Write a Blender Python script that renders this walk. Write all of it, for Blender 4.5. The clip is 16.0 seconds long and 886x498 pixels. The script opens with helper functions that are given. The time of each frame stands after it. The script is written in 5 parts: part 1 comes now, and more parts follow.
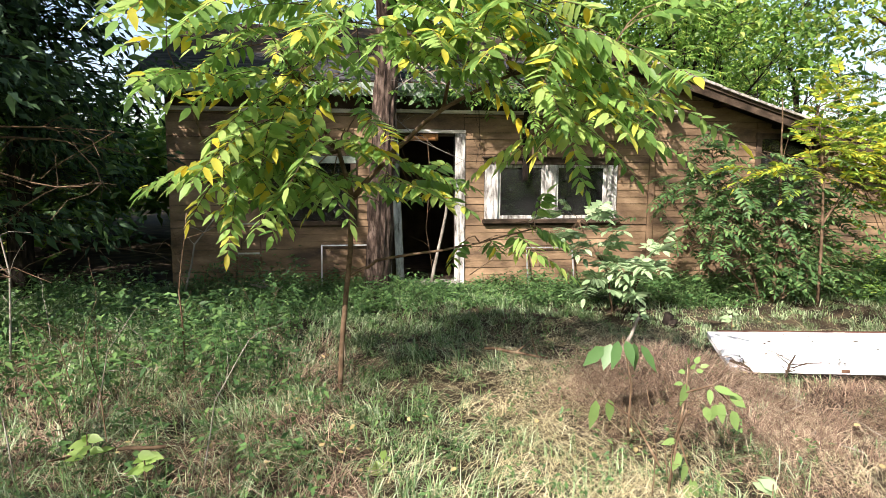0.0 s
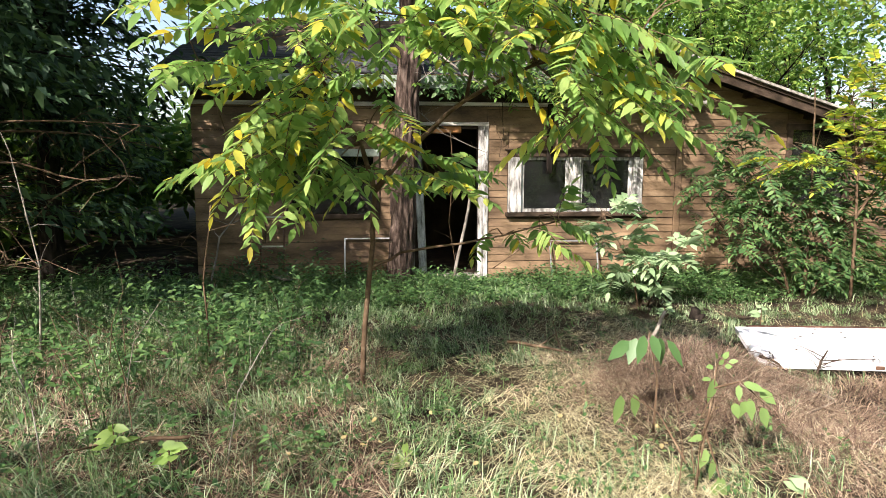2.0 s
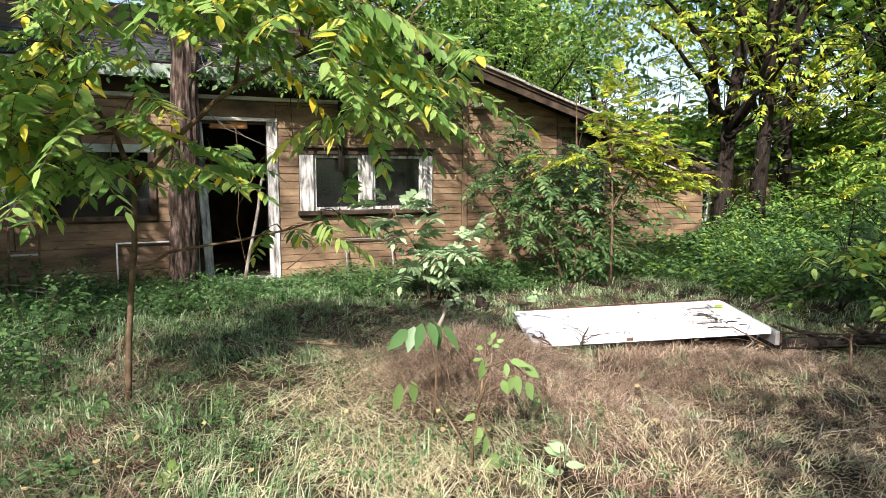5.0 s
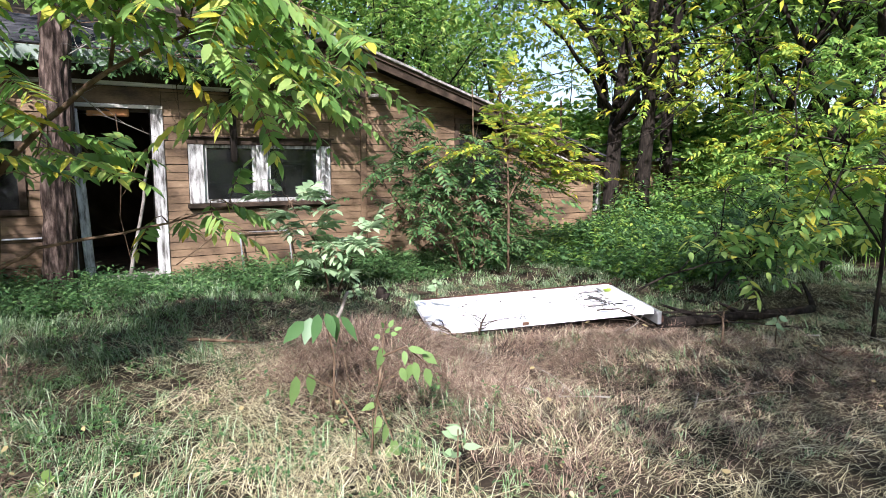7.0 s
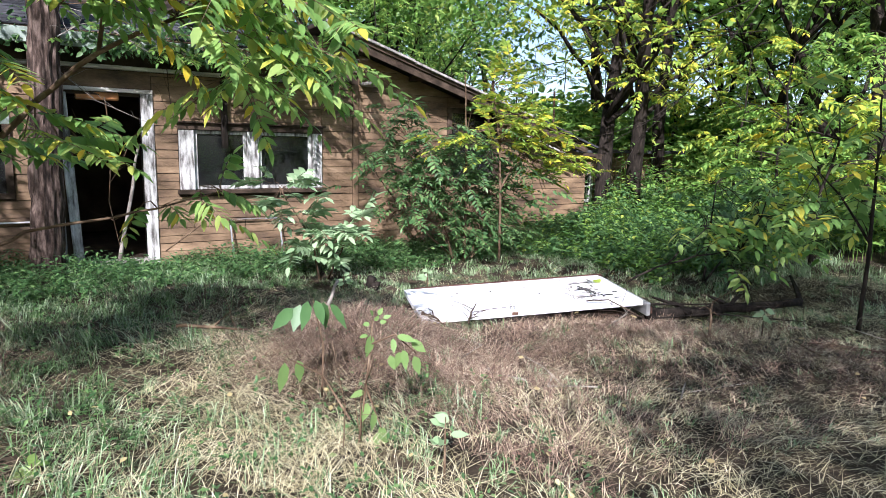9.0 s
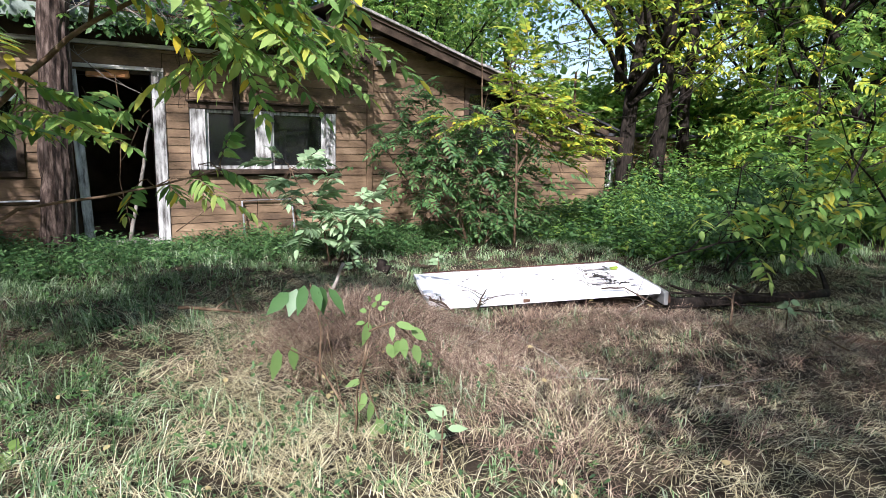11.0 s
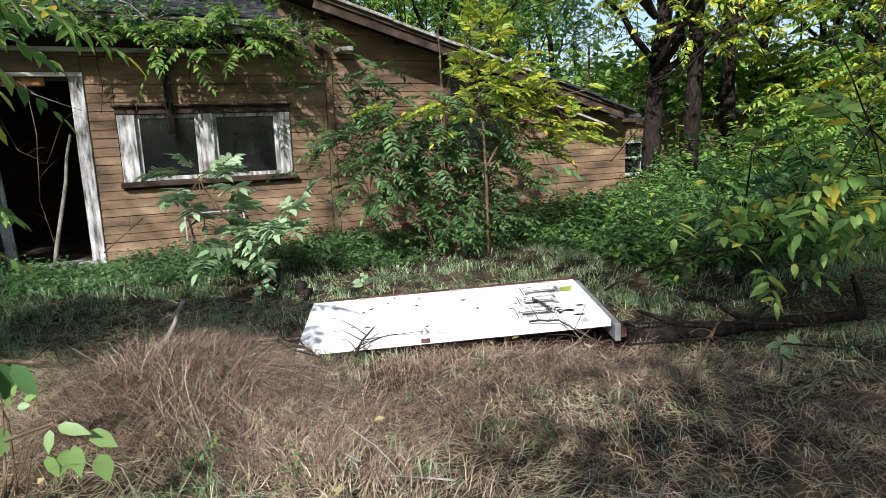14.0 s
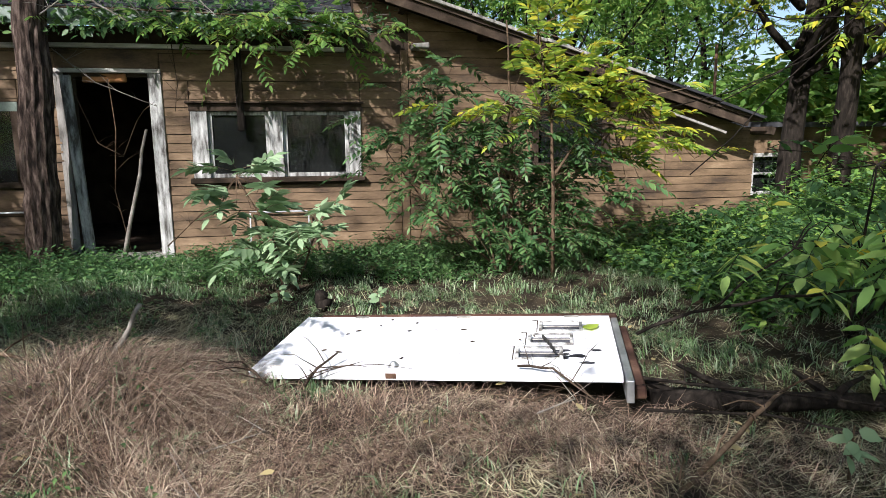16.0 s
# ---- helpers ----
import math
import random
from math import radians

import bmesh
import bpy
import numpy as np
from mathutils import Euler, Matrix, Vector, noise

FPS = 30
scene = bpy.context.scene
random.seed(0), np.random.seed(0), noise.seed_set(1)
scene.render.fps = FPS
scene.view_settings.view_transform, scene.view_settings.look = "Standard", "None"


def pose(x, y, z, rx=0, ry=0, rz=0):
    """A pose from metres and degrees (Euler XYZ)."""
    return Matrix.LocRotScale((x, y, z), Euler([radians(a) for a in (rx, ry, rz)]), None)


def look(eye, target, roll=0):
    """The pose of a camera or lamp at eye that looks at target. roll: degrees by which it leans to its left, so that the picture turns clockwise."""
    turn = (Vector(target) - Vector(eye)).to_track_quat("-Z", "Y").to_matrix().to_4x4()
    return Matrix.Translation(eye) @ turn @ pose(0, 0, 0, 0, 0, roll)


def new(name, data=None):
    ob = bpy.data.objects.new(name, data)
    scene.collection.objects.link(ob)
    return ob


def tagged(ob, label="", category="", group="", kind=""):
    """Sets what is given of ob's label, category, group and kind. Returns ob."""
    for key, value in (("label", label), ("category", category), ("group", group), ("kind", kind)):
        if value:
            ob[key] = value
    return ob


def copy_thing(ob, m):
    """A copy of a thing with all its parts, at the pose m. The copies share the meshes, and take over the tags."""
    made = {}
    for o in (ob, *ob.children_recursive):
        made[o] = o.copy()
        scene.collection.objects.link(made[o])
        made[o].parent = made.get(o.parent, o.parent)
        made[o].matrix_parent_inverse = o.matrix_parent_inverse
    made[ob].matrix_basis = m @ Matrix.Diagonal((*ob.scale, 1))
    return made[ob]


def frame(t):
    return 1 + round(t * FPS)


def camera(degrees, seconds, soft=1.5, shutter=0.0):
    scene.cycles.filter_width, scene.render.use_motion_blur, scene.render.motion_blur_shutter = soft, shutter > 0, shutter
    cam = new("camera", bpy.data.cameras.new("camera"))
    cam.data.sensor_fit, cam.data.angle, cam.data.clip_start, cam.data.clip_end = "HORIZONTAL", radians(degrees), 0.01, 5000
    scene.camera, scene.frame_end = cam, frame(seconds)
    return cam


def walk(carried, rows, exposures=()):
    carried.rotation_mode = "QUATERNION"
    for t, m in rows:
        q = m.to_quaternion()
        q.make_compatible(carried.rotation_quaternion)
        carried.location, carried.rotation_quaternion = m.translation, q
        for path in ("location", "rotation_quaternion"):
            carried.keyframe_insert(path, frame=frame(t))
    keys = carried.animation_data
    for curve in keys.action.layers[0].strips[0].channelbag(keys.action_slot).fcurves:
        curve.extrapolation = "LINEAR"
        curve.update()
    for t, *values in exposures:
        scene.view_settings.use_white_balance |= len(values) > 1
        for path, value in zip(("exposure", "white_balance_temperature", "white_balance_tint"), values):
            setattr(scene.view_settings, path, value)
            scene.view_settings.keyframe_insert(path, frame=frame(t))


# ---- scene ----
cam = camera(69.3, 16.0, soft=0.6)
PATH = [
    (0, (-1.508, -0.873, 1.646), (-1.21, 1.089, 1.395), 0.3),
    (0.5, (-1.491, -0.872, 1.642), (-1.224, 1.093, 1.376), 0.5),
    (1, (-1.493, -0.858, 1.64), (-1.249, 1.11, 1.382), 0.1),
    (1.5, (-1.498, -0.85, 1.647), (-1.266, 1.119, 1.384), 0.2),
    (2, (-1.499, -0.841, 1.633), (-1.273, 1.127, 1.363), 0.1),
    (2.5, (-1.446, -0.862, 1.631), (-1.088, 1.089, 1.379), 0.7),
    (3, (-1.39, -0.86, 1.598), (-0.892, 1.06, 1.339), -0.0),
    (3.5, (-1.342, -0.847, 1.592), (-0.738, 1.041, 1.33), -0.3),
    (4, (-1.328, -0.845, 1.584), (-0.639, 1.013, 1.315), 0.1),
    (4.5, (-1.325, -0.848, 1.577), (-0.623, 1.003, 1.294), 0.8),
    (5, (-1.313, -0.825, 1.568), (-0.515, 0.99, 1.308), 0.3),
    (5.2, (-1.306, -0.838, 1.567), (-0.48, 0.964, 1.301), 0.3),
    (7.3, (-1.281, -0.844, 1.537), (-0.206, 0.818, 1.253), 0.5),
    (7.5, (-1.281, -0.842, 1.53), (-0.205, 0.819, 1.241), 0.7),
    (8, (-1.271, -0.823, 1.524), (-0.166, 0.817, 1.227), 1.0),
    (8.5, (-1.277, -0.82, 1.524), (-0.176, 0.82, 1.212), 1.1),
    (9, (-1.274, -0.85, 1.539), (-0.191, 0.803, 1.227), 1.2),
    (9.5, (-1.271, -0.81, 1.51), (-0.217, 0.863, 1.212), 1.2),
    (10, (-1.271, -0.815, 1.511), (-0.207, 0.85, 1.203), 0.9),
    (10.2, (-1.273, -0.808, 1.505), (-0.201, 0.846, 1.167), 1.1),
    (12.3, (-0.34, -0.568, 1.522), (0.578, 1.17, 1.152), 1.7),
    (12.5, (-0.21, -0.527, 1.465), (0.716, 1.211, 1.118), 1.0),
    (13, (0.048, -0.434, 1.51), (1.108, 1.214, 1.107), 1.9),
    (13.5, (0.328, -0.393, 1.489), (1.294, 1.319, 1.122), 0.8),
    (14, (0.72, -0.324, 1.501), (1.523, 1.467, 1.116), -1.7),
    (14.5, (1.004, -0.124, 1.467), (1.718, 1.709, 1.107), -2.5),
    (15, (1.348, -0.097, 1.445), (1.851, 1.805, 1.083), 0.0),
    (15.5, (1.637, -0.005, 1.396), (2.05, 1.929, 1.095), 0.4),
    (16, (1.883, 0.033, 1.411), (2.246, 1.968, 1.061), -0.4),
]
walk(cam, [(t, look(eye, target, roll)) for t, eye, target, roll in PATH], [(0.0, 1.62, 6650, 18), (5.0, 1.45, 6400, 17), (7.5, 1.45, 5700, 21), (10.0, 1.38, 5650, 21), (12.5, 0.98, 5900, 16), (16.0, 0.88, 5900, 15)])

# ---- light ----
SUN_TO = Vector((-0.50, -0.60, 0.62)).normalized()
sun = new("sun", bpy.data.lights.new("sun", "SUN"))
sun.data.energy, sun.data.angle, sun.data.color = 5.0, radians(0.55), (1.0, 0.95, 0.86)
sun.matrix_world = look(SUN_TO * 30, (0, 0, 0))
world = bpy.data.worlds.new("sky")
scene.world = world
world.use_nodes = True
wn = world.node_tree.nodes
sky = wn.new("ShaderNodeTexSky")
sky.sky_type, sky.sun_disc = "NISHITA", False
sky.sun_elevation = math.asin(SUN_TO.z)
sky.sun_rotation = math.atan2(SUN_TO.x, SUN_TO.y)
sky.dust_density, sky.air_density = 2.2, 1.0
wn["Background"].inputs["Strength"].default_value = 0.095
world.node_tree.links.new(sky.outputs["Color"], wn["Background"].inputs["Color"])


# ---- materials ----
def material(name, stops, scale=8.0, rough=0.8, bump=0.3, stretch=(1, 1, 1), fine=60.0, metal=0.0, spread=0.0, through_light=0.0, island=False, piece=False):
    """A surface of two noises, coarse for the colour and fine for the relief."""
    m = bpy.data.materials.new(name)
    m.use_nodes = True
    n, l = m.node_tree.nodes, m.node_tree.links
    b = n["Principled BSDF"]
    b.inputs["Roughness"].default_value, b.inputs["Metallic"].default_value = rough, metal
    b.inputs["Specular IOR Level"].default_value = 0.12 if rough >= 0.85 else 0.4
    geo = n.new("ShaderNodeTexCoord")
    mp = n.new("ShaderNodeMapping")
    mp.inputs["Scale"].default_value = stretch
    l.new(geo.outputs["Object"], mp.inputs["Vector"])
    a = n.new("ShaderNodeTexNoise")
    a.inputs["Scale"].default_value, a.inputs["Detail"].default_value = scale, 6
    l.new(mp.outputs["Vector"], a.inputs["Vector"])
    f = n.new("ShaderNodeTexNoise")
    f.inputs["Scale"].default_value, f.inputs["Detail"].default_value = fine, 4
    l.new(mp.outputs["Vector"], f.inputs["Vector"])
    mix = n.new("ShaderNodeMath")
    mix.operation = "MULTIPLY_ADD"
    mix.inputs[1].default_value = 0.35
    l.new(f.outputs["Fac"], mix.inputs[0])
    sc = n.new("ShaderNodeMath")
    sc.operation = "MULTIPLY_ADD"
    sc.inputs[1].default_value, sc.inputs[2].default_value = 1.5, -0.42
    l.new(a.outputs["Fac"], sc.inputs[0])
    l.new(sc.outputs[0], mix.inputs[2])
    fac = mix.outputs[0]
    if island or piece:
        rnd = n.new("ShaderNodeNewGeometry").outputs["Random Per Island"] if island else n.new("ShaderNodeObjectInfo").outputs["Random"]
        add = n.new("ShaderNodeMath")
        add.operation = "MULTIPLY_ADD"
        add.inputs[1].default_value = spread
        l.new(rnd, add.inputs[0])
        dn = n.new("ShaderNodeMath")
        dn.operation = "MULTIPLY"
        dn.inputs[1].default_value = 1.0 - spread
        l.new(fac, dn.inputs[0])
        l.new(dn.outputs[0], add.inputs[2])
        fac = add.outputs[0]
    ramp = n.new("ShaderNodeValToRGB")
    e = ramp.color_ramp.elements
    while len(e) < len(stops):
        e.new(0.5)
    for k, (p, c) in enumerate(stops):
        e[k].position, e[k].color = p, (*c, 1)
    l.new(fac, ramp.inputs["Fac"])
    l.new(ramp.outputs["Color"], b.inputs["Base Color"])
    if bump:
        bp = n.new("ShaderNodeBump")
        bp.inputs["Strength"].default_value, bp.inputs["Distance"].default_value = bump, 0.01
        l.new(mix.outputs[0], bp.inputs["Height"])
        l.new(bp.outputs["Normal"], b.inputs["Normal"])
    if through_light:
        tr = n.new("ShaderNodeBsdfTranslucent")
        l.new(ramp.outputs["Color"], tr.inputs["Color"])
        ms = n.new("ShaderNodeMixShader")
        ms.inputs[0].default_value = through_light
        l.new(b.outputs[0], ms.inputs[1])
        l.new(tr.outputs[0], ms.inputs[2])
        l.new(ms.outputs[0], n["Material Output"].inputs["Surface"])
    return m


def leaf_mat(name, stops, through_light=0.45, rough=0.45):
    return material(name, stops, scale=1.2, fine=30, rough=rough, bump=0.0, spread=0.75, island=True, through_light=through_light)


M_GROUND = material("soil_and_litter", [(0.2, (0.012, 0.009, 0.006)), (0.5, (0.032, 0.024, 0.016)), (0.85, (0.08, 0.06, 0.038))], scale=3, fine=45, rough=0.95, bump=0.8)
M_SIDING = material("painted_siding", [(0.2, (0.05, 0.032, 0.02)), (0.42, (0.13, 0.083, 0.046)), (0.65, (0.21, 0.138, 0.078)), (0.9, (0.33, 0.235, 0.145))], scale=2.6, fine=30, rough=0.8, bump=0.5, stretch=(0.8, 1, 2.2), piece=True, spread=0.15)
# sheathing, also the inner walls, dark enough to stand for room gloom
M_BACK = material("old_sheathing_and_room_gloom", [(0.2, (0.03, 0.022, 0.016)), (0.8, (0.09, 0.065, 0.045))], scale=4, rough=0.95)
M_CASING = material("peeling_white_paint", [(0.28, (0.09, 0.08, 0.07)), (0.45, (0.3, 0.29, 0.27)), (0.62, (0.5, 0.49, 0.46)), (0.85, (0.72, 0.71, 0.68))], scale=7, fine=70, rough=0.7, bump=0.5, stretch=(3, 3, 0.6))
M_GREY = material("weathered_grey_wood", [(0.2, (0.1, 0.09, 0.08)), (0.5, (0.28, 0.26, 0.23)), (0.85, (0.45, 0.42, 0.38))], scale=6, fine=80, rough=0.85, bump=0.5, stretch=(3, 3, 0.5))
M_TRIM = material("faded_white_trim", [(0.2, (0.2, 0.18, 0.15)), (0.5, (0.5, 0.47, 0.42)), (0.85, (0.68, 0.66, 0.6))], scale=5, fine=60, rough=0.7, bump=0.4, stretch=(0.5, 3, 3))
M_FASCIA = material("pale_green_fascia_paint", [(0.2, (0.12, 0.15, 0.12)), (0.6, (0.26, 0.31, 0.26)), (0.9, (0.38, 0.42, 0.36))], scale=5, fine=50, rough=0.7)
M_SHINGLE = material("worn_roof_felt", [(0.2, (0.02, 0.02, 0.022)), (0.6, (0.045, 0.045, 0.05)), (0.9, (0.09, 0.09, 0.09))], scale=5, fine=90, rough=0.95, bump=0.6, piece=True, spread=0.3)
# dark wood; on soffit and rake the colour also stands for eave shade
M_DARKWOOD = material("dark_wood_and_eave_shade", [(0.2, (0.02, 0.015, 0.01)), (0.6, (0.06, 0.042, 0.03)), (0.9, (0.11, 0.08, 0.055))], scale=6, fine=60, rough=0.9, stretch=(1, 1, 1))
M_ORANGE = material("bare_splintered_wood", [(0.2, (0.2, 0.08, 0.03)), (0.6, (0.4, 0.18, 0.06)), (0.9, (0.5, 0.27, 0.11))], scale=6, fine=60, rough=0.8)
M_DOORWHITE = material("white_door_paint", [(0.1, (0.36, 0.34, 0.33)), (0.32, (0.7, 0.68, 0.69)), (0.5, (0.8, 0.79, 0.81)), (0.8, (0.84, 0.83, 0.85))], scale=4, fine=40, rough=0.5, bump=0.12)
M_REDWOOD = material("red_brown_board", [(0.2, (0.03, 0.016, 0.012)), (0.6, (0.085, 0.045, 0.032)), (0.9, (0.17, 0.105, 0.07))], scale=5, fine=60, rough=0.85)
M_METAL = material("dull_aluminium", [(0.2, (0.35, 0.35, 0.35)), (0.8, (0.6, 0.6, 0.6))], scale=8, rough=0.45, metal=0.8, bump=0.1)
M_RUST = material("rusty_steel", [(0.2, (0.06, 0.035, 0.025)), (0.6, (0.16, 0.09, 0.055)), (0.9, (0.25, 0.2, 0.17))], scale=12, rough=0.75, metal=0.4)
M_STEEL = material("dark_steel", [(0.2, (0.02, 0.02, 0.02)), (0.8, (0.08, 0.075, 0.07))], scale=20, rough=0.6, metal=0.6, bump=0.1)
M_BARK = material("ridged_bark", [(0.25, (0.016, 0.012, 0.01)), (0.5, (0.055, 0.038, 0.03)), (0.8, (0.16, 0.12, 0.098))], scale=7, fine=40, rough=0.95, bump=1.0, stretch=(4, 4, 0.9))
# bark taken down to near-black, so crown shade is in the colour
M_BARKDARK = material("dark_bark_and_crown_shade", [(0.2, (0.008, 0.0065, 0.005)), (0.6, (0.021, 0.0165, 0.013)), (0.9, (0.048, 0.038, 0.03))], scale=9, fine=50, rough=0.95, bump=0.8, stretch=(3, 3, 0.7))
M_STEM = material("thin_brown_bark", [(0.2, (0.05, 0.032, 0.02)), (0.6, (0.12, 0.08, 0.05)), (0.9, (0.22, 0.165, 0.11))], scale=14, fine=70, rough=0.85)
M_TWIG = material("bleached_dead_twig", [(0.2, (0.14, 0.12, 0.098)), (0.6, (0.27, 0.245, 0.21)), (0.9, (0.43, 0.395, 0.35))], scale=8, fine=50, rough=0.85)
M_LEAF = leaf_mat("bright_green_leaf", [(0.1, (0.1, 0.21, 0.045)), (0.4, (0.23, 0.4, 0.1)), (0.7, (0.38, 0.52, 0.15)), (0.84, (0.64, 0.58, 0.07)), (0.92, (0.7, 0.48, 0.03))], 0.56)
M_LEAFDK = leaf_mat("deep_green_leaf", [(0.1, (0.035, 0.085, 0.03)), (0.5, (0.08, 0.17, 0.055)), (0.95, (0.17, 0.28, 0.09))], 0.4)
M_LEAFYEL = leaf_mat("yellowing_leaf", [(0.1, (0.17, 0.29, 0.045)), (0.5, (0.35, 0.47, 0.07)), (0.76, (0.58, 0.57, 0.06)), (0.93, (0.68, 0.47, 0.03))], 0.5)
M_LEAFPALE = leaf_mat("pale_grey_green_leaf", [(0.1, (0.12, 0.2, 0.09)), (0.5, (0.24, 0.35, 0.18)), (0.95, (0.36, 0.47, 0.27))], 0.3, 0.5)
M_WOODS = leaf_mat("woodland_leaf", [(0.1, (0.08, 0.17, 0.035)), (0.45, (0.16, 0.3, 0.06)), (0.7, (0.25, 0.4, 0.085)), (0.9, (0.4, 0.45, 0.09))], 0.5, 0.5)
# the lightest stop paints some sprays as if sunlit
M_CEDAR = leaf_mat("cedar_spray", [(0.1, (0.012, 0.035, 0.016)), (0.5, (0.03, 0.07, 0.028)), (0.95, (0.1, 0.18, 0.055))], 0.2, 0.7)
M_WEEDLEAF = leaf_mat("pale_weed_leaf", [(0.1, (0.07, 0.14, 0.035)), (0.5, (0.17, 0.28, 0.085)), (0.8, (0.28, 0.38, 0.13)), (0.95, (0.42, 0.45, 0.1))], 0.4)
# pale, bluish stops of grass and straw put sheen and glints into the colour
M_GRASS = leaf_mat("green_grass", [(0.1, (0.045, 0.085, 0.03)), (0.4, (0.13, 0.23, 0.08)), (0.65, (0.27, 0.37, 0.2)), (0.85, (0.42, 0.49, 0.33)), (0.95, (0.58, 0.54, 0.34))], 0.25, 0.4)
M_STRAW = leaf_mat("dry_straw_grass", [(0.1, (0.1, 0.08, 0.045)), (0.4, (0.36, 0.31, 0.17)), (0.65, (0.6, 0.54, 0.33)), (0.88, (0.8, 0.74, 0.52))], 0.2, 0.45)
M_REDGRASS = leaf_mat("red_brown_dead_grass", [(0.1, (0.035, 0.022, 0.016)), (0.4, (0.14, 0.085, 0.058)), (0.7, (0.37, 0.26, 0.185)), (0.88, (0.62, 0.51, 0.37))], 0.2, 0.7)
M_FALLEN = leaf_mat("fallen_leaf", [(0.1, (0.2, 0.1, 0.04)), (0.4, (0.38, 0.27, 0.13)), (0.7, (0.5, 0.43, 0.2)), (0.95, (0.55, 0.51, 0.38))], 0.25, 0.6)
M_PANEGREY = material("dirty_grey_pane", [(0.2, (0.02, 0.02, 0.025)), (0.8, (0.1, 0.1, 0.12))], scale=14, rough=0.25, bump=0.1)
M_GLASS = bpy.data.materials.new("dusty_glass")
M_GLASS.use_nodes = True
gb = M_GLASS.node_tree.nodes["Principled BSDF"]
gb.inputs["Base Color"].default_value = (0.26, 0.28, 0.27, 1)
gb.inputs["Roughness"].default_value, gb.inputs["Transmission Weight"].default_value, gb.inputs["IOR"].default_value = 0.04, 0.97, 1.45


# ---- shape helpers ----
def obj(name, bm, mat, parent=None, label="", smooth=False):
    me = bpy.data.meshes.new(name)
    bm.to_mesh(me)
    bm.free()
    me.materials.append(mat)
    if smooth:
        me.polygons.foreach_set("use_smooth", [True] * len(me.polygons))
    ob = new(name, me)
    if parent:
        ob.parent = parent
    if label:
        ob["label"] = label
    return ob


def part(name, bm, mat, parent, label="", smooth=False):
    return obj(name, bm, mat, parent, label, smooth)


def thing(name, label, category, group="", at=None, kind=""):
    e = new(name)
    e.empty_display_size = 0.1
    if at is not None:
        e.matrix_world = at
    return tagged(e, label, category, group, kind)


def block(bm, x0, x1, y0, y1, z0, z1, bevel=0.0, m=None, rough=0.0):
    v = bmesh.ops.create_cube(bm, size=1)["verts"]
    c = Vector(((x0 + x1) / 2, (y0 + y1) / 2, (z0 + z1) / 2))
    for p in v:
        p.co = Vector((p.co.x * (x1 - x0), p.co.y * (y1 - y0), p.co.z * (z1 - z0))) + c
        if rough:
            p.co += Vector([random.uniform(-rough, rough) for _ in range(3)])
    if bevel:
        es = list({e for p in v for e in p.link_edges})
        v = bmesh.ops.bevel(bm, geom=es, offset=bevel, segments=1, affect="EDGES")["verts"]
    if m is not None:
        bmesh.ops.transform(bm, matrix=m, verts=list({p for p in v}))
    return bm


def blk(*a, **k):
    return block(bmesh.new(), *a, **k)


def tube(bm, pts, radii, sides=7, wobble=0.0, rng=random, ridge=0.0):
    """A tapered round limb along pts."""
    rings = []
    n = len(pts)
    for i, p in enumerate(pts):
        d = (pts[min(i + 1, n - 1)] - pts[max(i - 1, 0)]).normalized()
        s = d.cross(Vector((0.31, 0.95, 0.05))).normalized()
        if s.length < 0.1:
            s = d.cross(Vector((1, 0, 0))).normalized()
        t = d.cross(s)
        ring = []
        for k in range(sides):
            a = 2 * math.pi * k / sides
            r = radii[i] * (1 + (rng.uniform(-wobble, wobble) if wobble else 0) + ridge * (1 if k % 2 else -1))
            ring.append(bm.verts.new(p + (s * math.cos(a) + t * math.sin(a)) * r))
        rings.append(ring)
    for a, b in zip(rings, rings[1:]):
        for k in range(sides):
            bm.faces.new((a[k], a[(k + 1) % sides], b[(k + 1) % sides], b[k]))
    bm.faces.new(rings[0][::-1])
    bm.faces.new(rings[-1])
    return bm


def bent(a, b, n=6, sag=0.0, jitter=0.0, rng=random):
    a, b = Vector(a), Vector(b)
    out = []
    for i in range(n + 1):
        f = i / n
        p = a.lerp(b, f) + Vector((0, 0, sag * 4 * f * (1 - f)))
        if 0 < i < n and jitter:
            p += Vector([rng.uniform(-jitter, jitter) for _ in range(3)])
        out.append(p)
    return out


def taper(r0, r1, n):
    return [r0 + (r1 - r0) * i / (n - 1) for i in range(n)]


def np_mesh(name, verts, tris, mat, parent=None):
    me = bpy.data.meshes.new(name)
    me.vertices.add(len(verts))
    me.vertices.foreach_set("co", np.ascontiguousarray(verts, dtype=np.float32).ravel())
    me.loops.add(tris.size)
    me.loops.foreach_set("vertex_index", np.ascontiguousarray(tris, dtype=np.int32).ravel())
    me.polygons.add(len(tris))
    me.polygons.foreach_set("loop_start", np.arange(0, tris.size, 3, dtype=np.int32))
    me.materials.append(mat)
    me.update(calc_edges=True)
    ob = new(name, me)
    if parent:
        ob.parent = parent
    return ob


def unit(a):
    return a / np.maximum(np.linalg.norm(a, axis=-1, keepdims=True), 1e-9)


